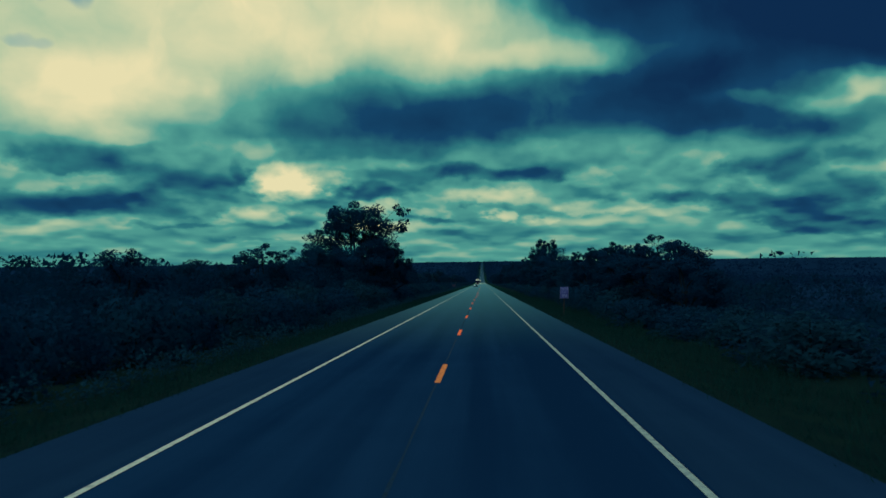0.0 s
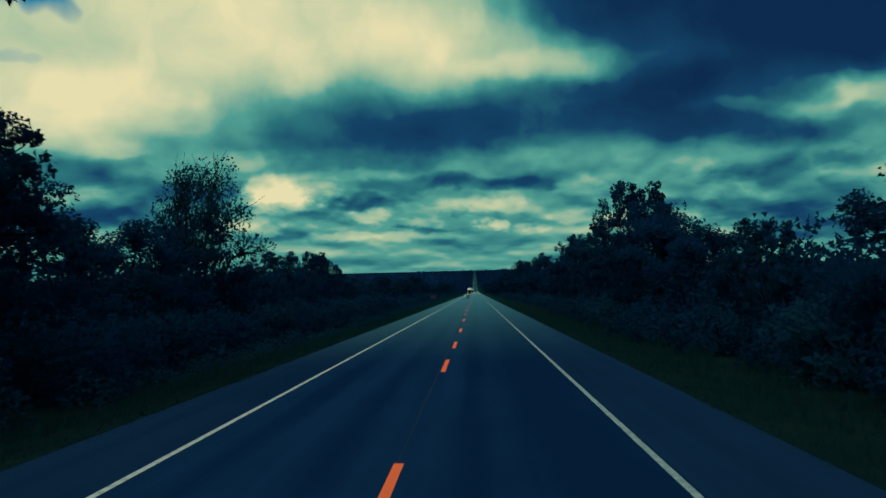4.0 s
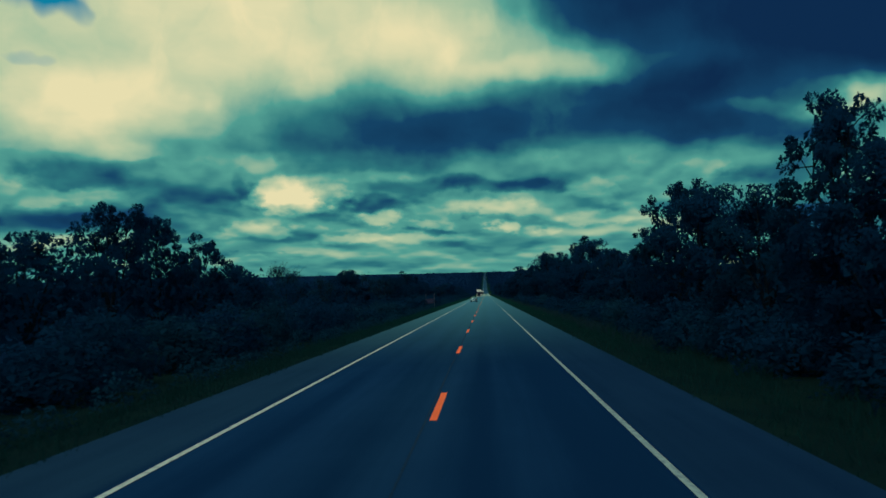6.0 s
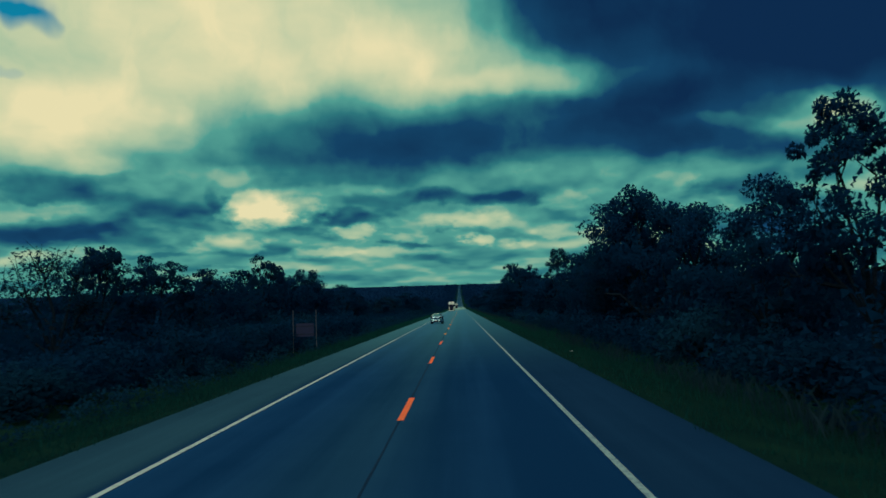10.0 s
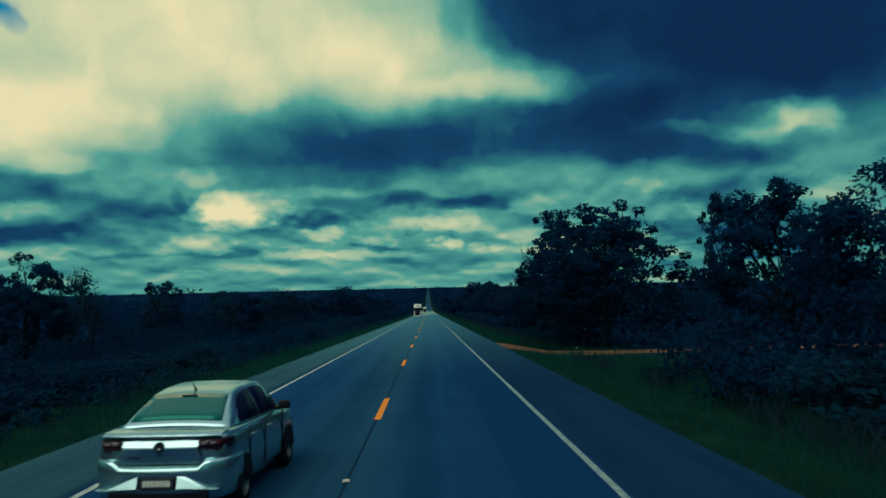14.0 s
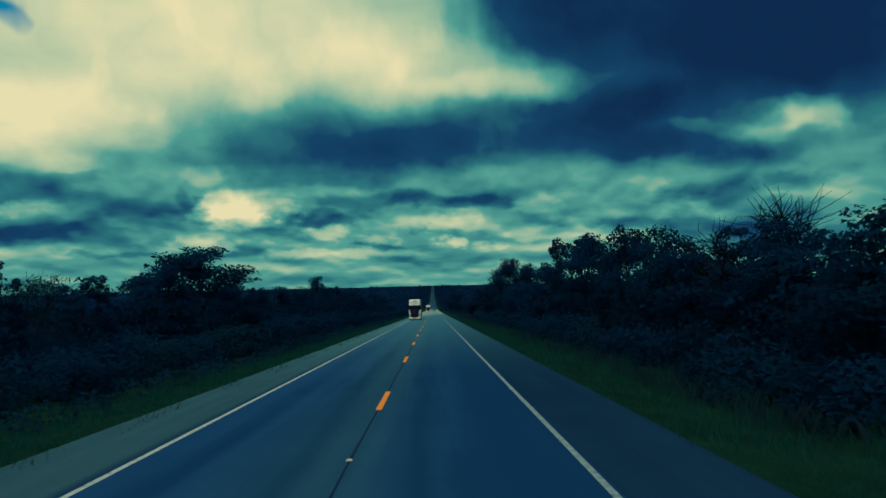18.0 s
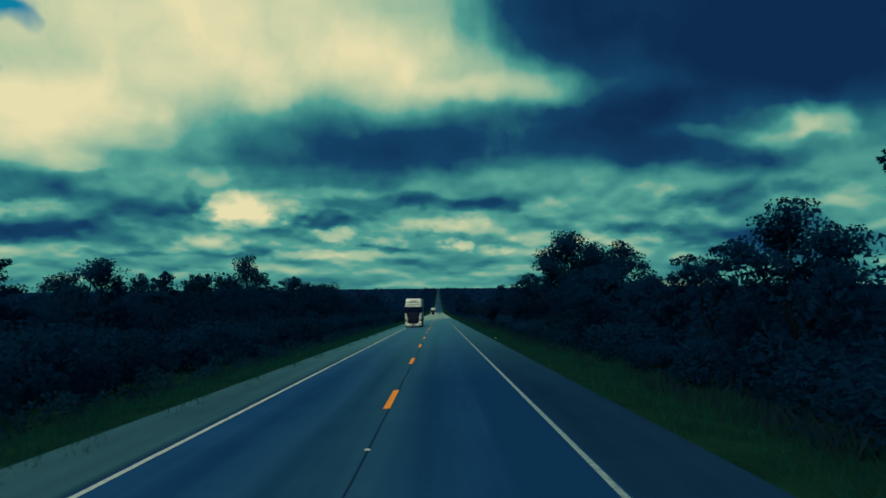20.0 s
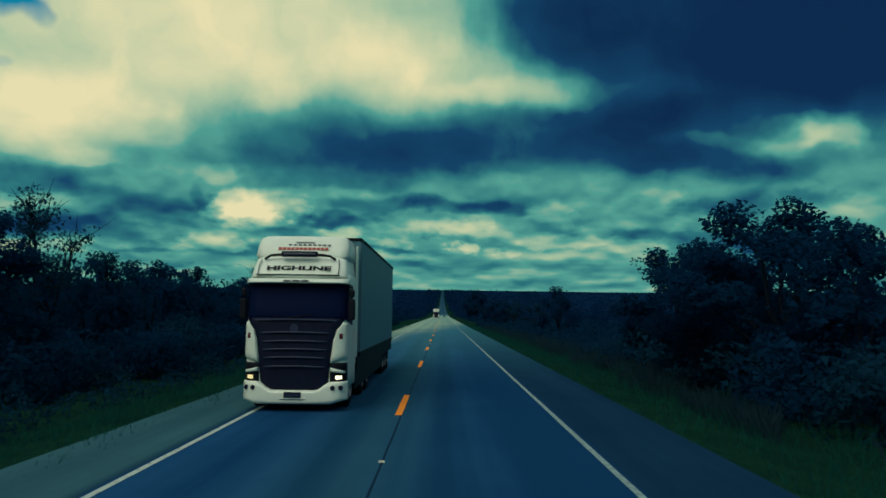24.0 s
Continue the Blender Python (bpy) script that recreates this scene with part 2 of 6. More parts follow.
def material(name, rough=0.8, spec=0.3):
    m = bpy.data.materials.new(name)
    m.use_nodes = True
    n = Nodes(m.node_tree)
    b = n.add("ShaderNodeBsdfPrincipled")
    b.inputs["Roughness"].default_value = rough
    b.inputs["Specular IOR Level"].default_value = spec
    n.wire(b.outputs[0], n.add("ShaderNodeOutputMaterial").inputs[0])
    return m, n, b


def bump(n, b, height, strength, dist=0.02):
    k = n.add("ShaderNodeBump")
    k.inputs["Strength"].default_value = strength
    k.inputs["Distance"].default_value = dist
    n.wire(height, k.inputs["Height"])
    n.wire(k.outputs[0], b.inputs["Normal"])


def where(n):
    """World position."""
    return n.add("ShaderNodeNewGeometry").outputs["Position"]


def plain(name, colour, rough=0.5, metal=0.0, spec=0.5, vary=0.12, scale=9.0):
    m, n, b = material(name, rough, spec)
    k = n.noise(n.add("ShaderNodeTexCoord").outputs["Object"], scale, 4.0, 0.6)
    lo = tuple(c * (1 - vary) for c in colour)
    hi = tuple(min(1.0, c * (1 + vary)) for c in colour)
    n.wire(n.ramp(k, ((0.3, lo), (0.7, hi))), b.inputs["Base Color"])
    b.inputs["Metallic"].default_value = metal
    return m


def asphalt(name, lo, hi, tracks):
    m, n, b = material(name, 0.7, 0.0)
    p = where(n)
    s = n.add("ShaderNodeSeparateXYZ")
    n.wire(p, s.inputs[0])
    x, y = s.outputs[0], s.outputs[1]
    fine = n.noise(p, 55.0, 3.0, 0.7)
    long = n.noise(n.vec(n.math("MULTIPLY", x, 1.6), n.math("MULTIPLY", y, 0.05), 0.0), 1.0, 5.0, 0.6)
    blot = n.noise(p, 0.35, 4.0, 0.6)
    k = n.math("ADD", n.math("MULTIPLY", fine, 0.35), n.math("ADD", n.math("MULTIPLY", long, 0.45), n.math("MULTIPLY", blot, 0.2)))
    if tracks:
        # wheel paths, polished and darker, beside the middle of each lane
        ax = n.math("ABSOLUTE", x)
        for c in (0.95, 2.55):
            d = n.math("DIVIDE", n.math("SUBTRACT", ax, c), 0.38)
            g = n.math("EXPONENT", n.math("MULTIPLY", n.math("MULTIPLY", d, d), -1.0))
            k = n.math("SUBTRACT", k, n.math("MULTIPLY", g, 0.13))
        # the lane of this side is a little darker
        k = n.math("SUBTRACT", k, n.math("MULTIPLY", n.math("SUBTRACT", x, 0.6), 0.075, True))
    # cloud shade painted into the near stretch; the surface is greyer further on
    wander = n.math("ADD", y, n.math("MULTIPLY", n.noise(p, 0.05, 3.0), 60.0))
    past_shade = n.math("MULTIPLY", n.math("SUBTRACT", wander, 150.0), 1 / 260, True)
    # pale valley stretch: sunlight painted into the asphalt colour
    sun_patch = n.math("MULTIPLY", n.math("MULTIPLY", n.math("SUBTRACT", n.math("SUBTRACT", wander, n.math("MULTIPLY", x, 10.0)), 690.0), 1 / 60, True),
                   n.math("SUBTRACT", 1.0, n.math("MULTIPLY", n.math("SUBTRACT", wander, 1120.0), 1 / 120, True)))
    dark_c = n.ramp(k, ((0.32, lo), (0.68, hi)))
    light_c = n.ramp(k, ((0.32, tuple(c * q for c, q in zip(lo, (2.3, 2.32, 2.03)))), (0.68, tuple(c * q for c, q in zip(hi, (2.3, 2.32, 2.03))))))
    if tracks:
        # greyer along the middle, where no wheel runs
        d = n.math("DIVIDE", n.math("ADD", x, 0.35), 1.25)
        middle = n.math("MULTIPLY", n.math("EXPONENT", n.math("MULTIPLY", n.math("MULTIPLY", d, d), -1.0)), 0.7)
        light_c = n.mix(middle, light_c, n.ramp(k, ((0.32, (0.012, 0.062, 0.105)), (0.68, (0.030, 0.108, 0.150)))))
    else:
        # paler shoulder beside the opposite lane
        left_pale = n.ramp(k, ((0.32, (0.020, 0.072, 0.100)), (0.68, (0.047, 0.140, 0.172))))
        left = n.math("MULTIPLY", n.math("SUBTRACT", -3.6, x), 4.0, True)
        light_c = n.mix(left, n.ramp(k, ((0.32, (0.0048, 0.026, 0.064)), (0.68, (0.0116, 0.049, 0.104)))), left_pale)
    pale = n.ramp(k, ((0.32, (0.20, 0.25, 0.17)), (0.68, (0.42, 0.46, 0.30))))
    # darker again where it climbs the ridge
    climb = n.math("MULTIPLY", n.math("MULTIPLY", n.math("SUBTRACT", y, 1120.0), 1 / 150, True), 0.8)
    n.wire(n.mix(climb, n.mix(sun_patch, n.mix(past_shade, dark_c, light_c), pale), dark_c), b.inputs["Base Color"])
    n.wire(n.ramp(long, ((0.3, 0.58), (0.7, 0.74))), b.inputs["Roughness"])
    bump(n, b, fine, 0.35, 0.01)
    # worn stone catches the sky at a very flat angle
    lw = n.add("ShaderNodeLayerWeight")
    sheen = n.math("MULTIPLY", n.math("SUBTRACT", lw.outputs["Facing"], 0.90), 10.0, True)
    # the gloss weakens up the ridge
    coat = n.math("SUBTRACT", 1.0, n.math("MULTIPLY", n.math("MULTIPLY", n.math("SUBTRACT", y, 1120.0), 1 / 150, True), 0.7))
    sheen = n.math("MULTIPLY", n.math("MULTIPLY", n.math("POWER", sheen, 2.2), 0.46), coat)
    gloss = n.add("ShaderNodeBsdfGlossy")
    gloss.inputs["Roughness"].default_value = 0.34
    gloss.inputs["Color"].default_value = (0.30, 0.74, 0.84, 1)
    mixed = n.add("ShaderNodeMixShader")
    n.wire(sheen, mixed.inputs[0])
    n.wire(b.outputs[0], mixed.inputs[1])
    n.wire(gloss.outputs[0], mixed.inputs[2])
    n.wire(mixed.outputs[0], [q for q in m.node_tree.nodes if q.type == "OUTPUT_MATERIAL"][0].inputs[0])
    return m


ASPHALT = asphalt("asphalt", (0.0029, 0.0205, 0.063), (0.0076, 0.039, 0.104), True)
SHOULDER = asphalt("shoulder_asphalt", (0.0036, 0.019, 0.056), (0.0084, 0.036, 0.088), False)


def paint(name, colour, worn, share):
    m, n, b = material(name, 0.75, 0.15)
    p = where(n)
    wear = n.noise(p, 6.0, 6.0, 0.75)
    k = n.ramp(wear, ((share, 0.0), (share + 0.12, 1.0)))
    tint = n.mix(n.noise(p, 1.2, 3.0), tuple(c * 0.82 for c in colour), colour)
    n.wire(n.mix(k, worn, tint), b.inputs["Base Color"])
    bump(n, b, n.noise(p, 60.0, 3.0), 0.3, 0.005)
    return m


WHITE_PAINT = paint("white_road_paint", (0.46, 0.60, 0.54), (0.10, 0.15, 0.17), 0.36)
ORANGE_PAINT = paint("amber_road_paint", (1.0, 0.31, 0.025), (0.95, 0.28, 0.03), 0.24)
EARLY_PAINT = paint("red_amber_road_paint", (1.0, 0.17, 0.05), (0.75, 0.13, 0.04), 0.24)
DIRTY_PAINT = paint("dirty_white_road_paint", (0.28, 0.42, 0.40), (0.13, 0.21, 0.24), 0.42)
FADED_PAINT = paint("faded_amber_road_paint", (0.75, 0.24, 0.06), (0.20, 0.10, 0.06), 0.38)
TAR = plain("tar", (0.004, 0.025, 0.060), 0.9, spec=0.05, vary=0.3)


def soil_grass():
    m, n, b = material("ground", 0.95, 0.0)
    p = where(n)
    s = n.add("ShaderNodeSeparateXYZ")
    n.wire(p, s.inputs[0])
    big = n.noise(p, 0.02, 5.0, 0.6)
    mid = n.noise(p, 0.5, 5.0, 0.65)
    fine = n.noise(p, 14.0, 3.0, 0.7)
    k = n.math("ADD", n.math("MULTIPLY", mid, 0.6), n.math("MULTIPLY", fine, 0.4))
    grass = n.ramp(k, ((0.3, (0.003, 0.014, 0.014)), (0.5, (0.005, 0.030, 0.020)), (0.7, (0.012, 0.054, 0.030))))
    # cloud shade painted into the near grass; paler further along, as dry rises
    dry = n.math("MULTIPLY", n.math("SUBTRACT", s.outputs[1], 160.0), 1 / 230, True)
    shaded_grass = n.ramp(k, ((0.3, (0.002, 0.010, 0.014)), (0.5, (0.004, 0.016, 0.018)), (0.7, (0.007, 0.024, 0.020))))
    grass = n.mix(dry, shaded_grass, grass)
    # scrub colour carries the blue of distance haze
    scrub = n.ramp(n.math("ADD", n.math("MULTIPLY", big, 0.5), n.math("MULTIPLY", mid, 0.5)),
                   ((0.35, (0.003, 0.017, 0.052)), (0.65, (0.005, 0.027, 0.070))))
    near = n.math("MULTIPLY", n.math("SUBTRACT", n.math("ABSOLUTE", s.outputs[0]), 12.0), 0.2, True)
    n.wire(n.mix(near, grass, scrub), b.inputs["Base Color"])
    bump(n, b, k, 0.6, 0.08)
    return m


GROUND = soil_grass()


def dirt():
    m, n, b = material("red_dirt", 0.95, 0.0)
    p = where(n)
    k = n.math("ADD", n.math("MULTIPLY", n.noise(p, 0.8, 5.0, 0.6), 0.6), n.math("MULTIPLY", n.noise(p, 22.0, 3.0, 0.7), 0.4))
    n.wire(n.ramp(k, ((0.32, (0.085, 0.058, 0.042)), (0.68, (0.26, 0.155, 0.095)))), b.inputs["Base Color"])
    bump(n, b, k, 0.6, 0.05)
    return m


DIRT = dirt()


def leafy(name, lo, hi, shade_pair=None):
    m, n, b = material(name, 0.9, 0.02)
    geo = n.add("ShaderNodeNewGeometry")
    isl = geo.outputs["Random Per Island"]
    obj = n.add("ShaderNodeObjectInfo").outputs["Random"]
    k = n.math("ADD", n.math("MULTIPLY", isl, 0.7), n.math("MULTIPLY", obj, 0.3))
    tint = n.ramp(k, ((0.0, lo), (1.0, hi)))
    if name in ("leaf", "bush_leaf"):
        # greener, drier patches
        patch = n.ramp(n.noise(geo.outputs["Position"], 0.22, 3.0), ((0.5, 0.0), (0.68, 1.0)))
        tint = n.mix(patch, tint, (0.0036, 0.040, 0.086))
    # darker blades on the near stretch: cloud shade in the colour, cleared by dry
    if shade_pair:
        s = n.add("ShaderNodeSeparateXYZ")
        n.wire(geo.outputs["Position"], s.inputs[0])
        dry = n.math("MULTIPLY", n.math("SUBTRACT", s.outputs[1], 160.0), 1 / 230, True)
        lush = n.ramp(n.noise(geo.outputs["Position"], 0.55, 4.0, 0.6), ((0.46, 0.0), (0.66, 1.0)))
        tint = n.mix(n.math("MULTIPLY", lush, 0.75), tint, (0.012, 0.108, 0.076))
        tint = n.mix(dry, n.ramp(k, ((0.0, shade_pair[0]), (1.0, shade_pair[1]))), tint)
    n.wire(tint, b.inputs["Base Color"])
    thin = n.add("ShaderNodeBsdfTranslucent")
    n.wire(tint, thin.inputs["Color"])
    mixed = n.add("ShaderNodeMixShader")
    mixed.inputs[0].default_value = 0.5
    n.wire(b.outputs[0], mixed.inputs[1])
    n.wire(thin.outputs[0], mixed.inputs[2])
    n.wire(mixed.outputs[0], [x for x in m.node_tree.nodes if x.type == "OUTPUT_MATERIAL"][0].inputs[0])
    return m


LEAF = leafy("leaf", (0.0030, 0.036, 0.100), (0.0038, 0.040, 0.106))
LEAF_LOW = leafy("bush_leaf", (0.0028, 0.035, 0.094), (0.0036, 0.040, 0.102))
LEAF_DRY = leafy("olive_leaf", (0.0044, 0.044, 0.090), (0.0070, 0.052, 0.100))
GRASS = leafy("grass_blade", (0.004, 0.048, 0.052), (0.010, 0.090, 0.072), ((0.003, 0.026, 0.036), (0.006, 0.046, 0.046)))
DRY_STEM = leafy("dry_stem", (0.010, 0.036, 0.056), (0.022, 0.054, 0.076))
# distance haze is put into this bluer, darker leaf colour
LEAF_HAZE = leafy("hazy_leaf", (0.0026, 0.025, 0.080), (0.0034, 0.029, 0.088))
BARK = plain("bark", (0.009, 0.018, 0.030), 0.95, spec=0.0, vary=0.4, scale=14.0)

# ------------------------------------------------------------------ building helpers


def part(name, bm, mat, parent=None, label=""):
    me = bpy.data.meshes.new(name)
    bm.to_mesh(me)
    bm.free()
    me.materials.append(mat)
    ob = new(name, me)
    if parent is not None:
        ob.parent = parent
    if label:
        tagged(ob, label)
    return ob


def raw(name, verts, faces, mat, parent=None, smooth=False):
    me = bpy.data.meshes.new(name)
    me.from_pydata([tuple(v) for v in verts], [], [tuple(f) for f in faces])
    me.materials.append(mat)
    if smooth:
        me.shade_smooth()
    ob = new(name, me)
    if parent is not None:
        ob.parent = parent
    return ob


def thing(name, label, category, group="", kind=""):
    return tagged(new(name), label, category, group, kind)


def box(bm, x0, x1, y0, y1, z0, z1, bevel=0.0):
    g = bmesh.ops.create_cube(bm, size=1.0)
    vs = g["verts"]
    for v in vs:
        v.co = Vector(((x0 + x1) / 2 + v.co.x * (x1 - x0), (y0 + y1) / 2 + v.co.y * (y1 - y0), (z0 + z1) / 2 + v.co.z * (z1 - z0)))
    if bevel:
        es = list({e for v in vs for e in v.link_edges})
        bmesh.ops.bevel(bm, geom=es, offset=bevel, segments=2, profile=0.6, affect="EDGES")
    return bm


def tube(bm, pts, radii, sides=6):
    """A tapered tube along points."""
    rings = []
    for i, (p, r) in enumerate(zip(pts, radii)):
        a = Vector(pts[max(i - 1, 0)])
        b = Vector(pts[min(i + 1, len(pts) - 1)])
        d = (b - a).normalized()
        u = d.orthogonal().normalized()
        v = d.cross(u)
        rings.append([bm.verts.new(Vector(p) + (u * math.cos(k * 2 * math.pi / sides) + v * math.sin(k * 2 * math.pi / sides)) * r)
                      for k in range(sides)])
    for a, b in zip(rings, rings[1:]):
        for k in range(sides):
            bm.faces.new((a[k], a[(k + 1) % sides], b[(k + 1) % sides], b[k]))
    bm.faces.new(rings[-1])
    bm.faces.new(rings[0][::-1])


# ------------------------------------------------------------------ the lie of the land
ROAD_HALF = 3.5          # from the middle to each edge line
EDGE_L, EDGE_R = -5.5, 5.6
FAR = 3900.0


def rise(y):
    """Height of the road along its length: level, then up the far ridge."""
    if y < 1000:
        return 0.0
    return 78.0 * ((y - 1000) / 2500) ** 1.7


def land(x, y):
    """Height of the ground beside the road."""
    a = abs(x)
    z = rise(y) - 0.06
    edge = 5.7
    z -= 0.55 * min(1.0, max(0.0, (a - edge) / 3.0)) ** 1.3 if y < 1500 else 0.3
    z += 0.5 * min(1.0, max(0.0, (a - 12) / 25.0))
    if a > 14:
        k = min(1.0, (a - 14) / 120)
        z += k * 1.5 * noise.noise(Vector((x * 0.012, y * 0.012, 0.3)))
        z += min(1.0, (a - 14) / 900) * 7 * noise.noise(Vector((x * 0.002, y * 0.002, 4.1)))
    return z


def grid_lines():
    ys = [-80 + 8 * i for i in range(105)]
    while ys[-1] < FAR:
        ys.append(ys[-1] + max(10, (ys[-1] - 700) * 0.05))
    xs = [5.5, 6.4, 7.4, 8.4, 9.6, 11, 13, 16, 20, 27, 36, 50, 70, 100, 150, 220, 320, 480, 700, 1000, 1500, 2200, 3000]
    return [-x for x in xs[::-1]] + [-3.0, 0.0, 3.0] + xs, ys


gx, gy = grid_lines()
gv = [(x, y, land(x, y) - (0.12 if abs(x) < 5.4 else 0.0)) for y in gy for x in gx]
nx = len(gx)
gf = [(j * nx + i, j * nx + i + 1, (j + 1) * nx + i + 1, (j + 1) * nx + i) for j in range(len(gy) - 1) for i in range(nx - 1)]
ground = raw("ground", gv, gf, GROUND, smooth=True)
tagged(ground, "dark green scrubland and grass verges beside the road", "ground", kind="structure")


def strip(name, x0, x1, ys, lift, mat, parent=None, thick=0.0):
    """A band along the road that follows its rise, with a small thickness."""
    v, f = [], []
    for y in ys:
        z = rise(y) + lift
        v += [(x0, y, z), (x1, y, z), (x0, y, z - thick), (x1, y, z - thick)]
    for j in range(len(ys) - 1):
        a, b = 4 * j, 4 * j + 4
        f.append((a, a + 1, b + 1, b))
        if thick:
            f += [(a + 2, a, b, b + 2), (a + 1, a + 3, b + 3, b + 1)]
    if thick:
        f += [(2, 3, 1, 0), (a + 4, a + 5, a + 7, a + 6)]
    return raw(name, v, f, mat, parent)


road_ys = [-80.0, 200.0, 400.0, 600.0, 800.0, 1000.0] + [1000 + 50 * i for i in range(1, 58)]
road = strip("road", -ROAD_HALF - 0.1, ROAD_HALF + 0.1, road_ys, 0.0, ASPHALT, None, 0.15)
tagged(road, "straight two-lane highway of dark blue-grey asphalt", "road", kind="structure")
for nm, a, b in (("shoulder_left", EDGE_L, -ROAD_HALF - 0.1), ("shoulder_right", ROAD_HALF + 0.1, EDGE_R)):
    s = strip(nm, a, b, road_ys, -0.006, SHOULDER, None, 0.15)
    tagged(s, "paved grey asphalt shoulder beside the highway", "shoulder", kind="structure")
for nm, x in (("edge_line_left", -ROAD_HALF), ("edge_line_right", ROAD_HALF)):
    s = strip(nm, x - 0.053, x + 0.053, road_ys, 0.005, WHITE_PAINT if x < 0 else DIRTY_PAINT)
    tagged(s, "long worn white painted edge line on the asphalt", "road marking", kind="structure")

# ------------------------------------------------------------------ centre line
dash_ends = [6.1 + 16 * k for k in range(-4, 8)] + [127.5] + [140.1 + 16 * k for k in range(80)]
dash_mesh = {}
for nm, mat, half, long in (("early", EARLY_PAINT, 0.07, 4.0), ("fresh", ORANGE_PAINT, 0.07, 4.0), ("wide", ORANGE_PAINT, 0.08, 4.4), ("faded", FADED_PAINT, 0.07, 4.0)):
    dash_verts = [(-half, -long, 0.0), (half, -long, 0.0), (half, 0.0, 0.0), (-half, 0.0, 0.0)]
    me = bpy.data.meshes.new("centre_dash")
    me.from_pydata(dash_verts, [], [(0, 1, 2, 3)])
    me.materials.append(mat)
    dash_mesh[nm] = me
for y in dash_ends:
    ob = new("centre_dash", dash_mesh["faded" if y < 30 else "early" if y < 300 else "fresh" if y < 480 else "wide"])
    ob.parent = road
    # the line was painted a hand off the middle over two stretches
    off = 0.16 * math.exp(-((y - 138) / 24) ** 4) - 0.085 * min(1.0, max(0.0, (y - 465) / 25))
    ob.location = (off, y, rise(y) + 0.005)

# ------------------------------------------------------------------ trees and bushes


def leaf_mesh(name, centres, normals, sizes, mat, rng, slim=0.5, facing=None):
    """Small pointed leaves scattered at the centres; facing: the way that the foliage round each leaf turns, which smooths its shading."""
    n = len(centres)
    c = np.asarray(centres, float)
    d = np.asarray(normals, float) + rng.normal(0, 0.5, (n, 3))
    d /= np.linalg.norm(d, axis=1)[:, None] + 1e-9
    r = rng.normal(0, 1, (n, 3))
    u = np.cross(d, r)
    u /= np.linalg.norm(u, axis=1)[:, None] + 1e-9
    s = np.asarray(sizes)[:, None]
    side = np.cross(d, u)
    droop = np.array([0, 0, -0.18]) * s
    v = np.zeros((n, 3, 3))
    v[:, 0] = c - d * s * 0.5 - u * s * slim * 0.5
    v[:, 1] = c + u * s * slim + side * s * 0.12
    v[:, 2] = c + d * s * 0.5 + droop
    if facing is not None:
        flat = np.cross(v[:, 1] - v[:, 0], v[:, 2] - v[:, 0])
        flat /= np.linalg.norm(flat, axis=1)[:, None] + 1e-9
        way = np.asarray(facing, float)
        way = way / (np.linalg.norm(way, axis=1)[:, None] + 1e-9)
        turn = (flat * way).sum(1) < 0
        v[turn] = v[turn][:, [0, 2, 1]]
        flat[turn] *= -1
        facing = way + 0.25 * flat
        facing /= np.linalg.norm(facing, axis=1)[:, None]
    me = bpy.data.meshes.new(name)
    me.vertices.add(3 * n)
    me.vertices.foreach_set("co", v.reshape(-1))
    me.loops.add(3 * n)
    me.loops.foreach_set("vertex_index", np.arange(3 * n, dtype=np.int32))
    me.polygons.add(n)
    me.polygons.foreach_set("loop_start", np.arange(0, 3 * n, 3, dtype=np.int32))
    me.update(calc_edges=True)
    me.materials.append(mat)
    if facing is not None:
        me.normals_split_custom_set_from_vertices(np.repeat(facing, 3, axis=0).tolist())
    return me


def clumped(rng, middles, radii, per, size):
    """Leaf places and outward ways for a set of clumps."""
    cs, ns, ss = [], [], []
    for m, r in zip(middles, radii):
        d = rng.normal(0, 1, (per, 3))
        d /= np.linalg.norm(d, axis=1)[:, None]
        rad = r * (0.35 + 0.65 * rng.random(per) ** 0.5)
        p = np.asarray(m) + d * rad[:, None] * np.array([1, 1, 0.75])
        cs.append(p)
        ns.append(d)
        ss.append(size * rng.uniform(0.65, 1.35, per))
    return np.concatenate(cs), np.concatenate(ns), np.concatenate(ss)


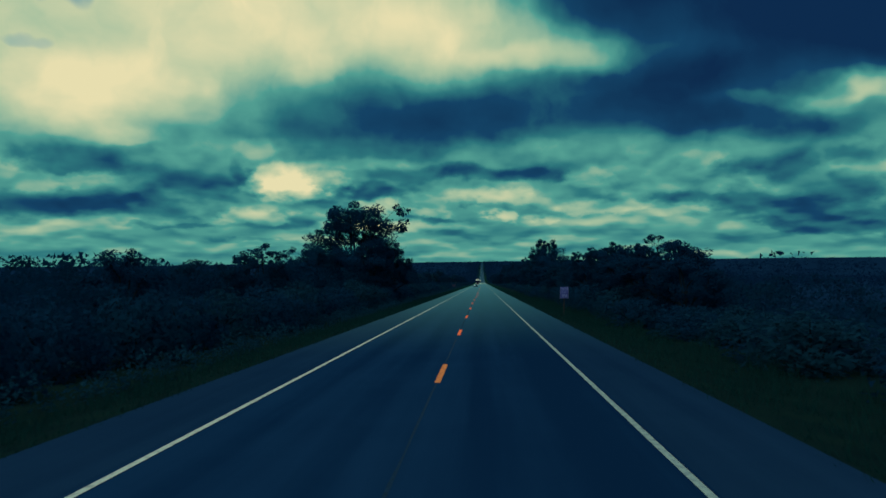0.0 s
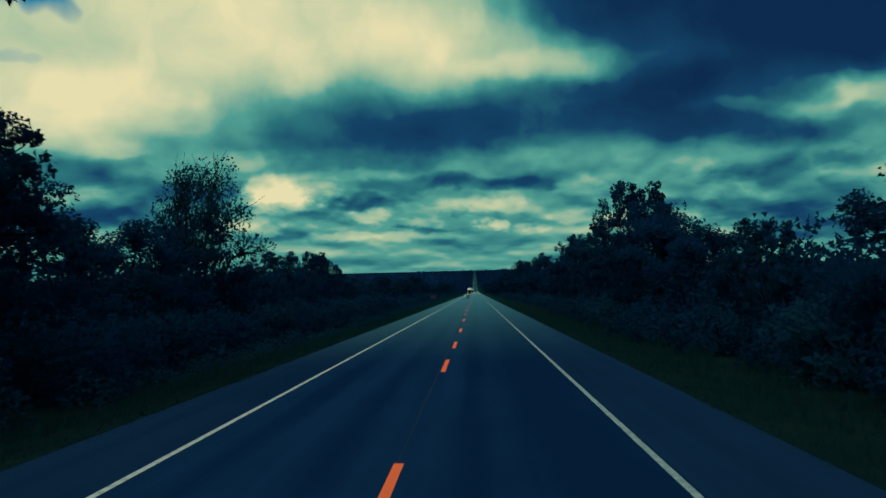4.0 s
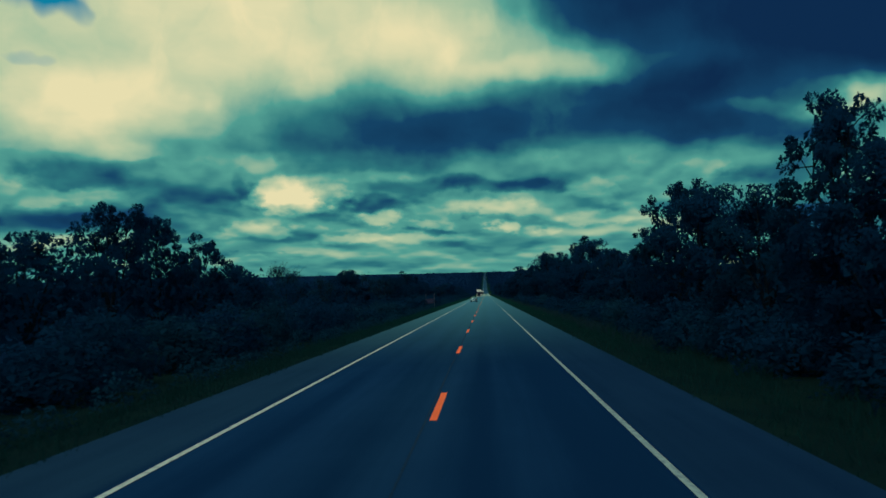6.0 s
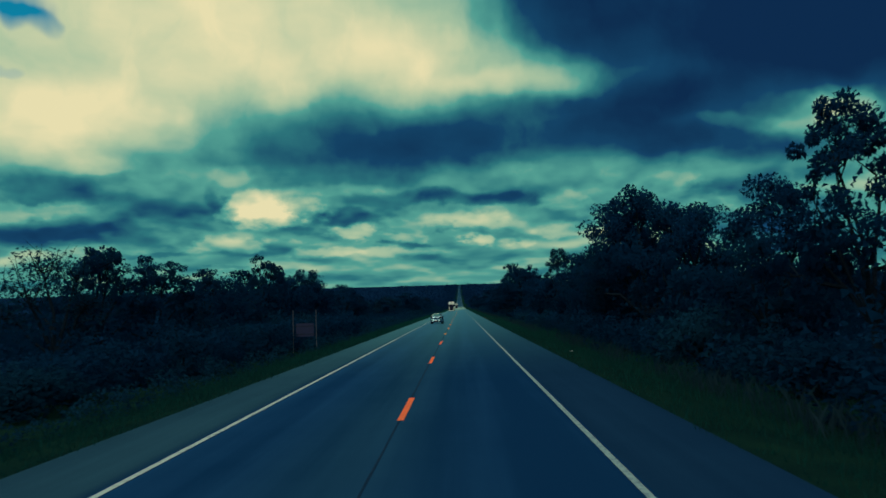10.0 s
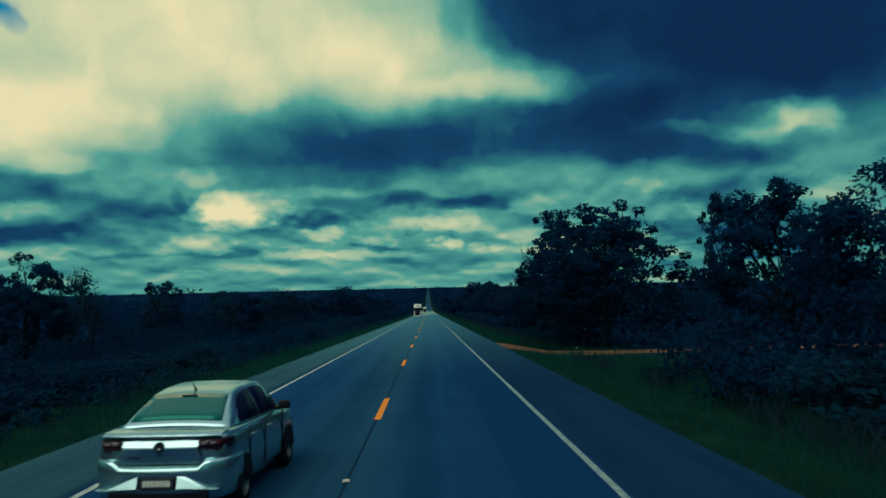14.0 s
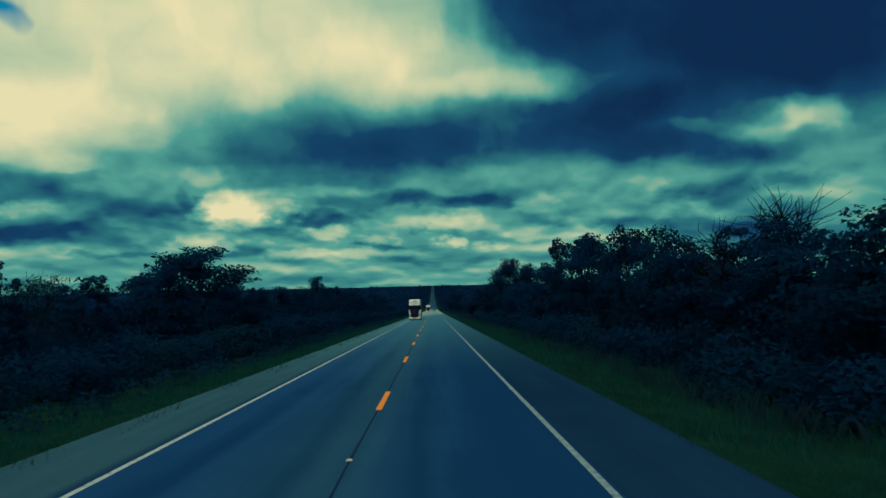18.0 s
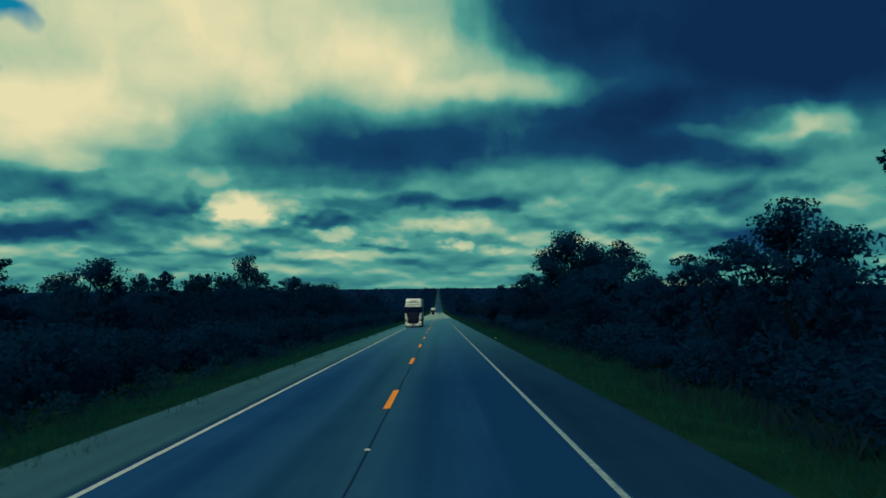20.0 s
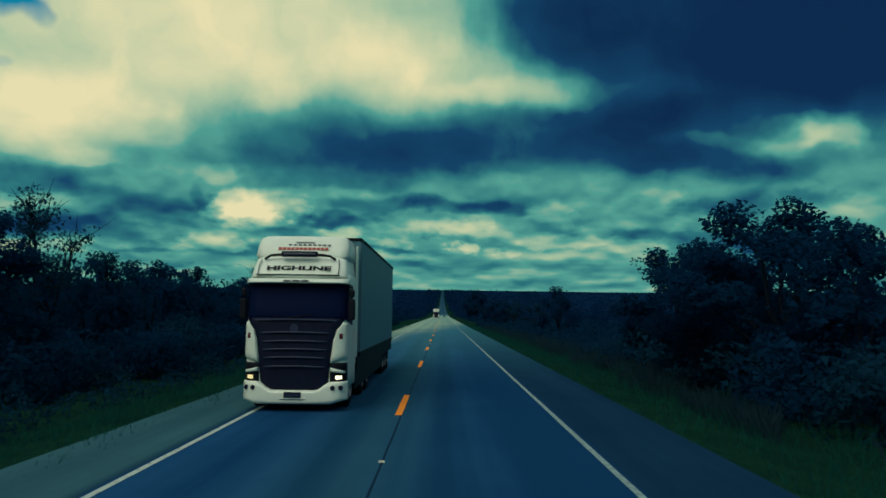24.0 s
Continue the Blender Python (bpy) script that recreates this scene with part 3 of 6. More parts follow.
def tree_kind(seed, style):
    """One tree about 8 m high with its foot at the origin: a trunk with limbs and twigs, and a crown of leaf clumps."""
    rng = np.random.default_rng(seed)
    opt = {
        "dense": dict(r=2.8, base=1.3, fork=1.6, n=130, per=68, size=0.165, cr=(0.34, 0.62), fill=1040, lean=0.2),
        "open": dict(r=3.0, base=2.2, fork=1.9, n=120, per=84, size=0.165, cr=(0.24, 0.46), fill=280, lean=0.35),
        "tall": dict(r=2.1, base=2.0, fork=2.6, n=84, per=100, size=0.165, cr=(0.26, 0.48), fill=220, lean=0.3),
        "flat": dict(r=4.3, base=3.6, fork=2.4, n=120, per=86, size=0.17, cr=(0.3, 0.6), fill=240, lean=0.4),
        "dome": dict(r=3.9, base=0.9, fork=1.5, n=260, per=80, size=0.15, cr=(0.22, 0.40), fill=600, lean=0.3),
        "wispy": dict(r=2.6, base=2.4, fork=1.8, n=86, per=26, size=0.16, cr=(0.4, 0.7), fill=0, lean=0.4),
        "bare": dict(r=2.4, base=2.2, fork=1.8, n=120, per=0, size=0.15, cr=(0.3, 0.5), fill=0, lean=0.4),
    }[style]
    top, r, base = 8.0, opt["r"], opt["base"]
    # clump middles: a lumpy crown made of a few lobes
    lobes = []
    many = {"dense": 10, "open": 11, "tall": 9, "dome": 18}.get(style, 7)
    for k in range(many):
        a = k * 2.4 + rng.uniform(-0.4, 0.4)
        up = (k + 0.5) / many
        if style == "flat":
            q, hz = rng.uniform(0.2, 0.85), base + (top - base) * rng.uniform(0.4, 0.85)
        else:
            q = math.sqrt(max(0.05, 1 - (up * 1.02) ** 2)) * rng.uniform(0.6, 0.85)
            hz = base + (top - base) * (0.12 + 0.72 * up)
        lobes.append((np.array([math.cos(a) * r * q, math.sin(a) * r * q, hz]), rng.uniform(0.30, 0.46) * r))
    mids, rads, owner = [], [], []
    while len(mids) < opt["n"]:
        k = rng.integers(len(lobes))
        c, lr = lobes[k]
        d = rng.normal(0, 1, 3)
        d /= np.linalg.norm(d)
        p = c + d * lr * rng.uniform(0.55, 1.05) * np.array([1, 1, 0.72])
        if p[2] > top - 0.25 or p[2] < base * 0.75:
            continue
        mids.append(p)
        rads.append(rng.uniform(*opt["cr"]))
        owner.append(k)
    root = new("tree")
    bm = bmesh.new()
    fork = Vector((rng.normal(0, opt["lean"]), rng.normal(0, opt["lean"]), opt["fork"]))
    tube(bm, [(0, 0, -0.5), (fork.x * 0.2, fork.y * 0.3, 0.3), (fork.x * 0.6, fork.y * 0.4, opt["fork"] * 0.55), fork],
         [0.24, 0.19, 0.16, 0.14], 7)
    for k, (c, lr) in enumerate(lobes):
        c = Vector(c)
        m1 = fork.lerp(c, 0.4) + Vector(rng.normal(0, 0.22, 3))
        m2 = fork.lerp(c, 0.75) + Vector(rng.normal(0, 0.18, 3))
        thick = 0.5 if style == "bare" else 1.0
        tube(bm, [fork - Vector((0, 0, 0.15)), m1, m2, c], [0.10 * thick, 0.07 * thick, 0.05 * thick, 0.025 * thick], 5)
        own = [mids[i] for i in range(len(mids)) if owner[i] == k]
        for p in own[:: (3 if style in ("dense", "flat") else 1 if style in ("bare", "wispy") else 2)]:
            p = Vector(p)
            a = m2.lerp(c, rng.uniform(0.0, 0.9))
            mid = a.lerp(p, 0.55) + Vector(rng.normal(0, 0.12, 3))
            tube(bm, [a, mid, p], [0.03, 0.02, 0.008], 3)
            if style in ("bare", "wispy"):
                for _ in range(2):
                    q = p + Vector(rng.normal(0, 0.45, 3)) + Vector((0, 0, 0.25))
                    tube(bm, [mid, mid.lerp(q, 0.6) + Vector(rng.normal(0, 0.08, 3)), q], [0.020, 0.014, 0.006], 3)
    part("trunk", bm, BARK, root)
    if opt["per"]:
        cs, ns, ss = clumped(rng, mids, rads, opt["per"], opt["size"])
        if opt["fill"]:
            f = []
            for _ in range(opt["fill"]):
                c, lr = lobes[rng.integers(len(lobes))]
                f.append(c + rng.normal(0, 0.22, 3) * lr)
            f = np.array(f)
            f[:, 2] = np.clip(f[:, 2], base * 0.6, top - 0.6)
            cs = np.concatenate([cs, f])
            ns = np.concatenate([ns, rng.normal(0, 1, f.shape)])
            ss = np.concatenate([ss, rng.uniform(0.18, 0.28, len(f))])
        way = cs - np.array([0, 0, base + (top - base) * 0.35])
        crown = new("crown", leaf_mesh("crown", cs, ns, ss, LEAF_DRY if style == "wispy" else LEAF, rng, 0.5, way))
        crown.parent = root
    return root


def bush_kind(seed, mat):
    """A rounded thicket about 3 m high and 4 m wide, leafy to the ground."""
    rng = np.random.default_rng(seed)
    mids, rads = [], []
    while len(mids) < 44:
        d = rng.normal(0, 1, 3)
        d /= np.linalg.norm(d)
        d[2] = abs(d[2])
        bulge = 0.82 + 0.3 * noise.noise(Vector(d * 1.7) + Vector((seed, 0, 0)))
        p = d * np.array([2.0, 2.0, 2.75]) * bulge * rng.uniform(0.72, 1.0)
        mids.append(p + np.array([0, 0, 0.15]))
        rads.append(rng.uniform(0.35, 0.65))
    root = new("bush")
    bm = bmesh.new()
    for p in mids[::4]:
        p = Vector(p)
        tube(bm, [(p.x * 0.08, p.y * 0.08, -0.3), (p.x * 0.4, p.y * 0.4, p.z * 0.55), p], [0.05, 0.035, 0.01], 4)
    part("woody_base", bm, BARK, root)
    cs, ns, ss = clumped(rng, mids, rads, 44, 0.165)
    f = rng.normal(0, 1, (420, 3)) * np.array([0.62, 0.62, 0.6]) + np.array([0, 0, 0.9])
    f[:, 2] = np.clip(f[:, 2], 0.1, 2.0)
    cs = np.concatenate([cs, f])
    ns = np.concatenate([ns, rng.normal(0, 1, f.shape)])
    ss = np.concatenate([ss, rng.uniform(0.22, 0.34, len(f))])
    foliage = new("foliage", leaf_mesh("foliage", cs, ns, ss, mat, rng, 0.42, cs - np.array([0, 0, 0.4])))
    foliage.parent = root
    return root


# kind: name, half-width and height as built
STYLES = (("dense", 2.9, 8.0), ("open", 3.2, 8.0), ("tall", 2.3, 8.0), ("flat", 4.6, 8.0), ("wispy", 2.8, 8.0), ("bare", 2.6, 8.0), ("dome", 4.0, 8.0))
SAYS = (("dense dark green broadleaf tree beside the highway", "tree"),
        ("open-crowned tree with dark tufted leaf clumps and bare limbs", "tree"),
        ("tall narrow tree with ragged dark leaf clumps", "tree"),
        ("spreading flat-topped tree with dark gappy crown", "tree"),
        ("thin wispy tree with sparse leaves and twigs", "tree"),
        ("leafless grey tree with bare branching twigs", "tree"),
        ("broad domed tree with tufted leaves and many low limbs", "tree"))
stock = {(k, v): tree_kind(100 + 10 * k + v, STYLES[k][0]) for k in range(7) for v in range(3 if k < 3 else 2 if k < 6 else 1)}
fresh = set(stock)
pick = random.Random(7)


def plant(x, y, high, half, kind):
    v = pick.randrange(3 if kind < 3 else 2 if kind < 6 else 1)
    src = stock[(kind, v)]
    s = Matrix.Diagonal((1.2 * half / STYLES[kind][1], 1.2 * half / STYLES[kind][1], (high + 0.4) / STYLES[kind][2], 1))
    m = Matrix.Translation((x, y, land(x, y) - 0.05)) @ pose(0, 0, 0, 0, 0, pick.uniform(0, 360)) @ s
    if (kind, v) in fresh:
        fresh.discard((kind, v))
        src.matrix_basis = m
        ob = src
    else:
        ob = src.copy()
        scene.collection.objects.link(ob)
        for c in src.children:
            k = c.copy()
            scene.collection.objects.link(k)
            k.parent = ob
        ob.matrix_basis = m
    size = "towering " if high > 9.5 and kind != 2 else "low " if high < 5 else ""
    return tagged(ob, size + SAYS[kind][0], SAYS[kind][1], "roadside trees")


# along the road: distance, height, half-width of the crown, kind
right_a = [(46, 5.1, 2.0, 0), (52, 5.8, 2.6, 1), (59, 5.6, 2.2, 1), (63, 5.1, 1.8, 0), (69, 5.6, 2.6, 1), (76, 6.2, 2.2, 1), (84, 7.0, 2.4, 1), (88, 6.2, 2.4, 1), (93, 4.8, 1.9, 0),
           (111, 6.6, 2.3, 0), (124, 5.6, 2.0, 1), (132, 6.4, 2.2, 0), (141, 7.8, 2.6, 0), (145, 9.2, 2.8, 0), (150, 11.2, 2.8, 1), (156, 7.2, 2.0, 1)]
right_b = [(161, 7.4, 2.0, 0), (164, 9.6, 2.3, 1), (171, 7.4, 2.2, 0), (180, 8.8, 2.8, 0), (185, 9.6, 2.4, 1), (193, 7.2, 2.2, 1),
           (200, 6.0, 2.0, 0), (207, 6.6, 2.0, 1), (211, 6.7, 1.5, 1), (216, 6.9, 1.8, 0), (226, 8.7, 2.8, 0), (232, 9.7, 2.2, 2)]
right_c = [(239, 6.3, 2.0, 0), (246, 7.6, 2.3, 0), (254, 8.8, 2.3, 1), (261, 7.6, 2.2, 0), (271, 7.8, 2.5, 0), (280, 10.6, 3.4, 0),
           (284, 9.0, 3.0, 0), (288, 10.3, 2.8, 0), (296, 7.0, 2.2, 0), (304, 7.7, 2.5, 0), (318, 9.0, 2.6, 1), (328, 6.4, 2.4, 0), (338, 6.2, 2.2, 0)]
right_d = [(346, 6.6, 2.2, 0), (353, 7.0, 2.6, 1), (383, 10.5, 6.0, 6), (391, 7.4, 2.6, 0), (396, 11.6, 3.7, 1), (409, 9.3, 3.2, 5),
           (407, 8.6, 2.8, 4), (404, 5.0, 2.2, 0), (411, 5.6, 2.6, 0), (400, 6.0, 2.4, 0), (415, 6.2, 2.2, 1), (419, 5.8, 1.6, 1), (426, 6.8, 1.9, 1), (433, 5.4, 2.0, 4), (440, 5.6, 2.4, 0), (446, 5.4, 2.4, 0), (449, 6.9, 2.6, 5), (451, 5.6, 2.6, 1)]
right_e = [(453, 5.4, 2.0, 4), (459, 6.6, 2.1, 0), (467, 7.8, 2.3, 0), (476, 8.2, 2.7, 0), (484, 8.5, 2.6, 1), (494, 6.6, 2.2, 0),
           (503, 5.6, 2.0, 1), (514, 4.8, 1.8, 0), (522, 6.0, 2.2, 0), (528, 6.6, 2.4, 0), (533, 6.4, 2.4, 1), (540, 10.7, 3.4, 0), (548, 10.2, 4.6, 0)]
right_f = [(553, 6.5, 1.8, 1), (563, 7.4, 2.4, 1), (567, 7.6, 2.4, 0), (578, 5.4, 1.8, 1), (588, 6.0, 2.0, 0), (594, 7.4, 3.4, 0), (604, 6.6, 2.8, 0),
           (600, 6.6, 2.6, 0), (647, 6.0, 1.7, 0), (694, 5.0, 2.2, 4), (748, 6.2, 3.0, 0), (855, 12.5, 4.0, 0)]
left_a = [(36, 4.6, 2.0, 0), (44, 4.2, 1.6, 0), (52, 4.4, 1.6, 1), (59, 5.9, 2.3, 1), (67, 4.6, 1.8, 0), (75, 4.8, 2.0, 0),
          (82, 6.4, 3.8, 3), (92, 5.0, 2.0, 0), (99, 7.4, 3.2, 0), (106, 13.4, 6.9, 3), (112, 8.2, 3.2, 0), (120, 7.6, 3.0, 0), (129, 7.0, 3.0, 0), (138, 8.5, 2.8, 0)]
left_b = [(140.5, 11.8, 3.0, 4), (136.5, 11.0, 2.4, 4), (150, 5.2, 1.8, 0), (157, 6.7, 2.4, 1), (166, 5.5, 2.0, 1), (172.5, 7.5, 1.8, 1), (177, 7.4, 2.2, 1),
          (184, 6.8, 1.7, 1), (191, 5.4, 1.8, 0), (203, 5.6, 2.3, 4), (208, 4.3, 1.6, 0), (218, 4.9, 1.6, 4), (222, 4.9, 1.7, 0)]
left_c = [(234, 5.7, 2.2, 3), (241, 4.6, 1.9, 0), (249, 5.9, 2.2, 4), (264.5, 5.7, 2.4, 4), (269, 6.2, 2.2, 1), (276, 6.2, 2.3, 1),
          (285, 5.8, 1.9, 1), (291, 5.4, 1.7, 0), (299.5, 7.8, 2.3, 1), (307, 6.8, 1.8, 1), (316, 7.6, 2.6, 0), (324, 6.7, 2.2, 0)]
left_d = [(349, 6.6, 2.6, 0), (361, 5.6, 1.8, 1), (367, 4.2, 1.5, 4), (394, 4.3, 1.0, 4), (399, 5.0, 2.0, 0), (418.5, 5.6, 2.8, 4),
          (424, 5.2, 2.2, 1), (431, 4.3, 1.5, 5), (445, 5.2, 1.9, 0), (452, 5.0, 1.6, 1), (456, 4.6, 1.4, 4), (461, 4.8, 1.6, 1)]
left_e = [(471, 6.2, 2.4, 0), (478, 8.0, 4.0, 0), (488, 5.6, 2.2, 0), (497, 5.2, 2.0, 1), (507, 5.8, 2.2, 0), (517, 5.4, 2.0, 1),
          (525, 5.7, 1.9, 1), (532, 5.8, 1.9, 1), (539.5, 8.1, 2.4, 0), (551, 5.7, 2.0, 1), (562, 7.2, 2.4, 1), (568, 6.8, 2.4, 0)]
left_f = [(577, 7.1, 2.6, 0), (586, 7.2, 2.6, 0), (592, 7.2, 2.8, 0), (598, 7.7, 2.4, 4), (603, 5.8, 1.8, 0), (610, 5.8, 2.6, 0),
          (617, 5.7, 2.2, 1), (630, 5.6, 2.2, 0), (637, 7.9, 1.1, 5), (651, 7.8, 2.4, 0), (668, 7.9, 2.5, 1), (690, 6.6, 2.8, 0)]
for run, side, far in ((right_a, 1, 13.0), (right_b, 1, 13.0), (right_c, 1, 13.0), (right_d, 1, 13.0), (right_e, 1, 13.0),
                       (right_f, 1, 13.0), (left_a, -1, 16.0), (left_b, -1, 16.0), (left_c, -1, 16.0), (left_d, -1, 16.0),
                       (left_e, -1, 16.0), (left_f, -1, 16.0)):
    for y, high, half, kind in run:
        x = far
        if (y, side) in ((383, 1), (84, 1), (540, 1), (548, 1)):
            x = {383: 13.6, 84: 15.5, 540: 12.6, 548: 19.0}[y]
        plant(side * x, y, high, half, kind)

plant(-14.5, 111, 10.4, 3.4, 1)
plant(-11.6, 109, 8.6, 2.6, 1)
for k in range(17):
    plant(-pick.uniform(18, 27), 330 + 8.6 * k + pick.uniform(-3, 3), pick.uniform(4.3, 5.9), pick.uniform(1.7, 2.6), pick.choice((0, 1, 1, 4)))
plant(27.8, 396, 12.8, 2.4, 1)
plant(-14.0, 103, 9.0, 3.2, 0)
plant(-20.5, 104, 9.6, 3.4, 0)
plant(13.0, 668, 4.4, 1.8, 4)
plant(13.0, 716, 5.6, 2.0, 0)
for key in fresh:
    for c in list(stock[key].children) + [stock[key]]:
        bpy.data.objects.remove(c)


# ---- bushes along both verges
bushes = [bush_kind(31, LEAF_LOW), bush_kind(32, LEAF_LOW), bush_kind(33, LEAF_DRY), bush_kind(34, LEAF_LOW), bush_kind(35, LEAF_LOW)]
unused = set(range(5))


def thicket_height(side, y):
    """How high the scrub stands along each verge."""
    if side > 0:
        if 354 < y < 384:
            return 0.0
        if y > 604:
            return 1.7
        return 3.0 if y > 46 else 2.1
    if 332 < y < 402:
        return 1.7
    if 402 <= y < 470 or 205 < y < 262:
        return 2.3
    return 3.3 if y < 100 else 3.2


def set_bush(x, y, high, wide):
    k = pick.randrange(5)
    m = Matrix.Translation((x, y, land(x, y) - 0.05)) @ pose(0, 0, 0, 0, 0, pick.uniform(0, 360)) @ Matrix.Diagonal((wide / 2.1, wide / 2.1, high / 2.95, 1))
    src = bushes[k]
    if k in unused:
        unused.discard(k)
        ob = src
    else:
        ob = src.copy()
        scene.collection.objects.link(ob)
        for c in src.children:
            q = c.copy()
            scene.collection.objects.link(q)
            q.parent = ob
    ob.matrix_basis = m
    return tagged(ob, "dark green leafy roadside bush on the grass verge" if k != 2 else "dull olive scrubby bush on the grass verge", "bush", "roadside bushes")


for side, off in ((1, 11.5), (-1, 11.9)):
    y = 14.0
    while y < 760:
        hgt = thicket_height(side, y)
        if hgt:
            set_bush(side * (off + pick.uniform(-0.5, 0.9)), y + pick.uniform(-0.8, 0.8), hgt * pick.uniform(0.78, 1.12), pick.uniform(2.2, 2.9))
        y += 5.0

# low scrub between the grass and the thicket of the opposite side
rng = np.random.default_rng(12)
cs, ns, ss = [], [], []
y = 12.0
while y < 640:
    x, high, wide = -8.9 + rng.uniform(-0.6, 0.6), rng.uniform(0.45, 1.25), rng.uniform(0.5, 0.95)
    n = int(150 * wide * (0.6 + high))
    d = rng.normal(0, 1, (n, 3))
    d /= np.linalg.norm(d, axis=1)[:, None]
    d[:, 2] = np.abs(d[:, 2])
    cs.append(np.array([x, y, land(x, y)]) + d * np.array([wide, wide * 1.3, high]) * (0.5 + 0.5 * rng.random((n, 1)) ** 0.5))
    ns.append(d)
    ss.append(rng.uniform(0.09, 0.19, n))
    y += rng.uniform(0.9, 2.4)
ns = np.concatenate(ns)
low_scrub = new("verge_scrub", leaf_mesh("verge_scrub", np.concatenate(cs), ns, np.concatenate(ss), LEAF_DRY, rng, 0.42, ns))
tagged(low_scrub, "low dull green scrub between the grass and the thicket", "scrub", kind="stuff")

# tall dry stems behind the grass, widest where the land opens out
rng = np.random.default_rng(21)
vs, fs = [], []
for k in range(26000):
    y = 575 + 135 * rng.random() if k < 14000 else 175 + 420 * rng.random()
    open_land = min(1.0, max(0.0, (y - 590) / 30))
    x = 8.3 + (1.4 + 3.6 * open_land) * rng.random()
    if abs(y - 377) < 9 or noise.noise(Vector((x * 0.5, y * 0.22, 3.0))) < -0.05:
        continue
    z = land(x, y)
    high = rng.uniform(0.35, 1.15) * (0.75 + 0.3 * open_land)
    a, w = rng.uniform(0, 6.28), rng.uniform(0.006, 0.015)
    lx, ly = rng.normal(0, 0.24, 2) * high
    i = len(vs)
    vs += [(x - math.cos(a) * w, y - math.sin(a) * w, z), (x + math.cos(a) * w, y + math.sin(a) * w, z),
           (x + 0.4 * lx + math.cos(a) * w, y + 0.4 * ly + math.sin(a) * w, z + 0.6 * high), (x + lx, y + ly, z + high)]
    fs.append((i, i + 1, i + 2, i + 3))
stems = raw("dry_stems", vs, fs, DRY_STEM)
tagged(stems, "tall pale dry grass stems behind the green verge", "dry grass", kind="stuff")

# ---- the wood behind the first rows, one mass of foliage
rng = np.random.default_rng(5)
cs, ns, ss = [], [], []
for side in (1, -1):
    y = 8.0
    while y < 900:
        low = thicket_height(side, y)
        gap = side > 0 and 354 < y < 382
        low = 3.0 if gap else low
        offs = (13.5, 17.5, 23.0) if side > 0 else (15.0, 19.5, 25.0)
        if gap:
            offs = (19.5, 24.0) if y < 368 else ((28.0, 31.0) if y < 377 else (14.5, 19.0, 24.0))
        if low:
            for off in offs:
                lift = 0.7 if side < 0 and y < 96 else 1.5 if side > 0 or 20 < y < 200 or 280 < y < 330 or 520 < y < 690 else 0.4
                hgt = (low + lift + 0.8 * noise.noise(Vector((y * 0.11, off, side)))) * rng.uniform(0.75, 1.1)
                if low < 2:
                    hgt = low * rng.uniform(0.7, 1.3)
                if y > 690:
                    hgt *= 0.6
                if side > 0 and y < 46:
                    hgt *= 0.42
                elif side > 0 and y < 104:
                    hgt *= 0.6
                first = off == offs[0]
                fine = 0.6 if y < 110 else 1.0
                n = int((50 if first else 30) * (1 + hgt) / fine ** 2)
                p = rng.normal(0, 1, (n, 3)) * np.array([1.1, 1.5, 0.0])
                p[:, 2] = hgt * rng.random(n) ** 0.75
                if fine < 1:
                    # closed mounds
                    p[:, :2] *= (1.3 - 0.95 * p[:, 2:] / hgt)
                x = side * (off + rng.uniform(-1, 1))
                yy = y + rng.uniform(-1.2, 1.2)
                cs.append(p + np.array([x, yy, land(x, yy)]))
                ns.append(rng.normal(0, 1, (n, 3)))
                ss.append(fine * (rng.uniform(0.2, 0.36, n) if first else rng.uniform(0.3, 0.52, n)))
        y += 2.6
# deeper foliage that closes the gaps behind the tall trees
for side, off, runs in ((1, 15.5, right_a + right_b + right_c + right_d + right_e + right_f), (-1, 18.5, left_a + left_b + left_c + left_d + left_e + left_f)):
    for y, high, half, kind in runs:
        if kind in (4, 5) or high < 6.4 or (side < 0 and y == 106):
            continue
        n = int((380 if high > 9 else 170) * half)
        p = np.clip(rng.normal(0, 1, (n, 3)), -1.5, 1.5) * np.array([1.0, half * 0.5, 0.0])
        p[:, 2] = high * (0.25 + 0.57 * rng.random(n) ** 0.8)
        cs.append(p + np.array([side * off, y + 2.0, land(side * off, y)]))
        ns.append(rng.normal(0, 1, (n, 3)))
        ss.append(rng.uniform(0.2, 0.36, n))
cs = np.concatenate(cs)
turned = np.stack([-np.sign(cs[:, 0]), rng.normal(-0.2, 0.4, len(cs)), np.full(len(cs), 0.25)], 1)
wood = new("woodland", leaf_mesh("woodland", cs, np.concatenate(ns), np.concatenate(ss), LEAF_LOW, rng, 0.5, turned))
tagged(wood, "dense dark thicket behind the roadside trees", "woodland", kind="stuff")

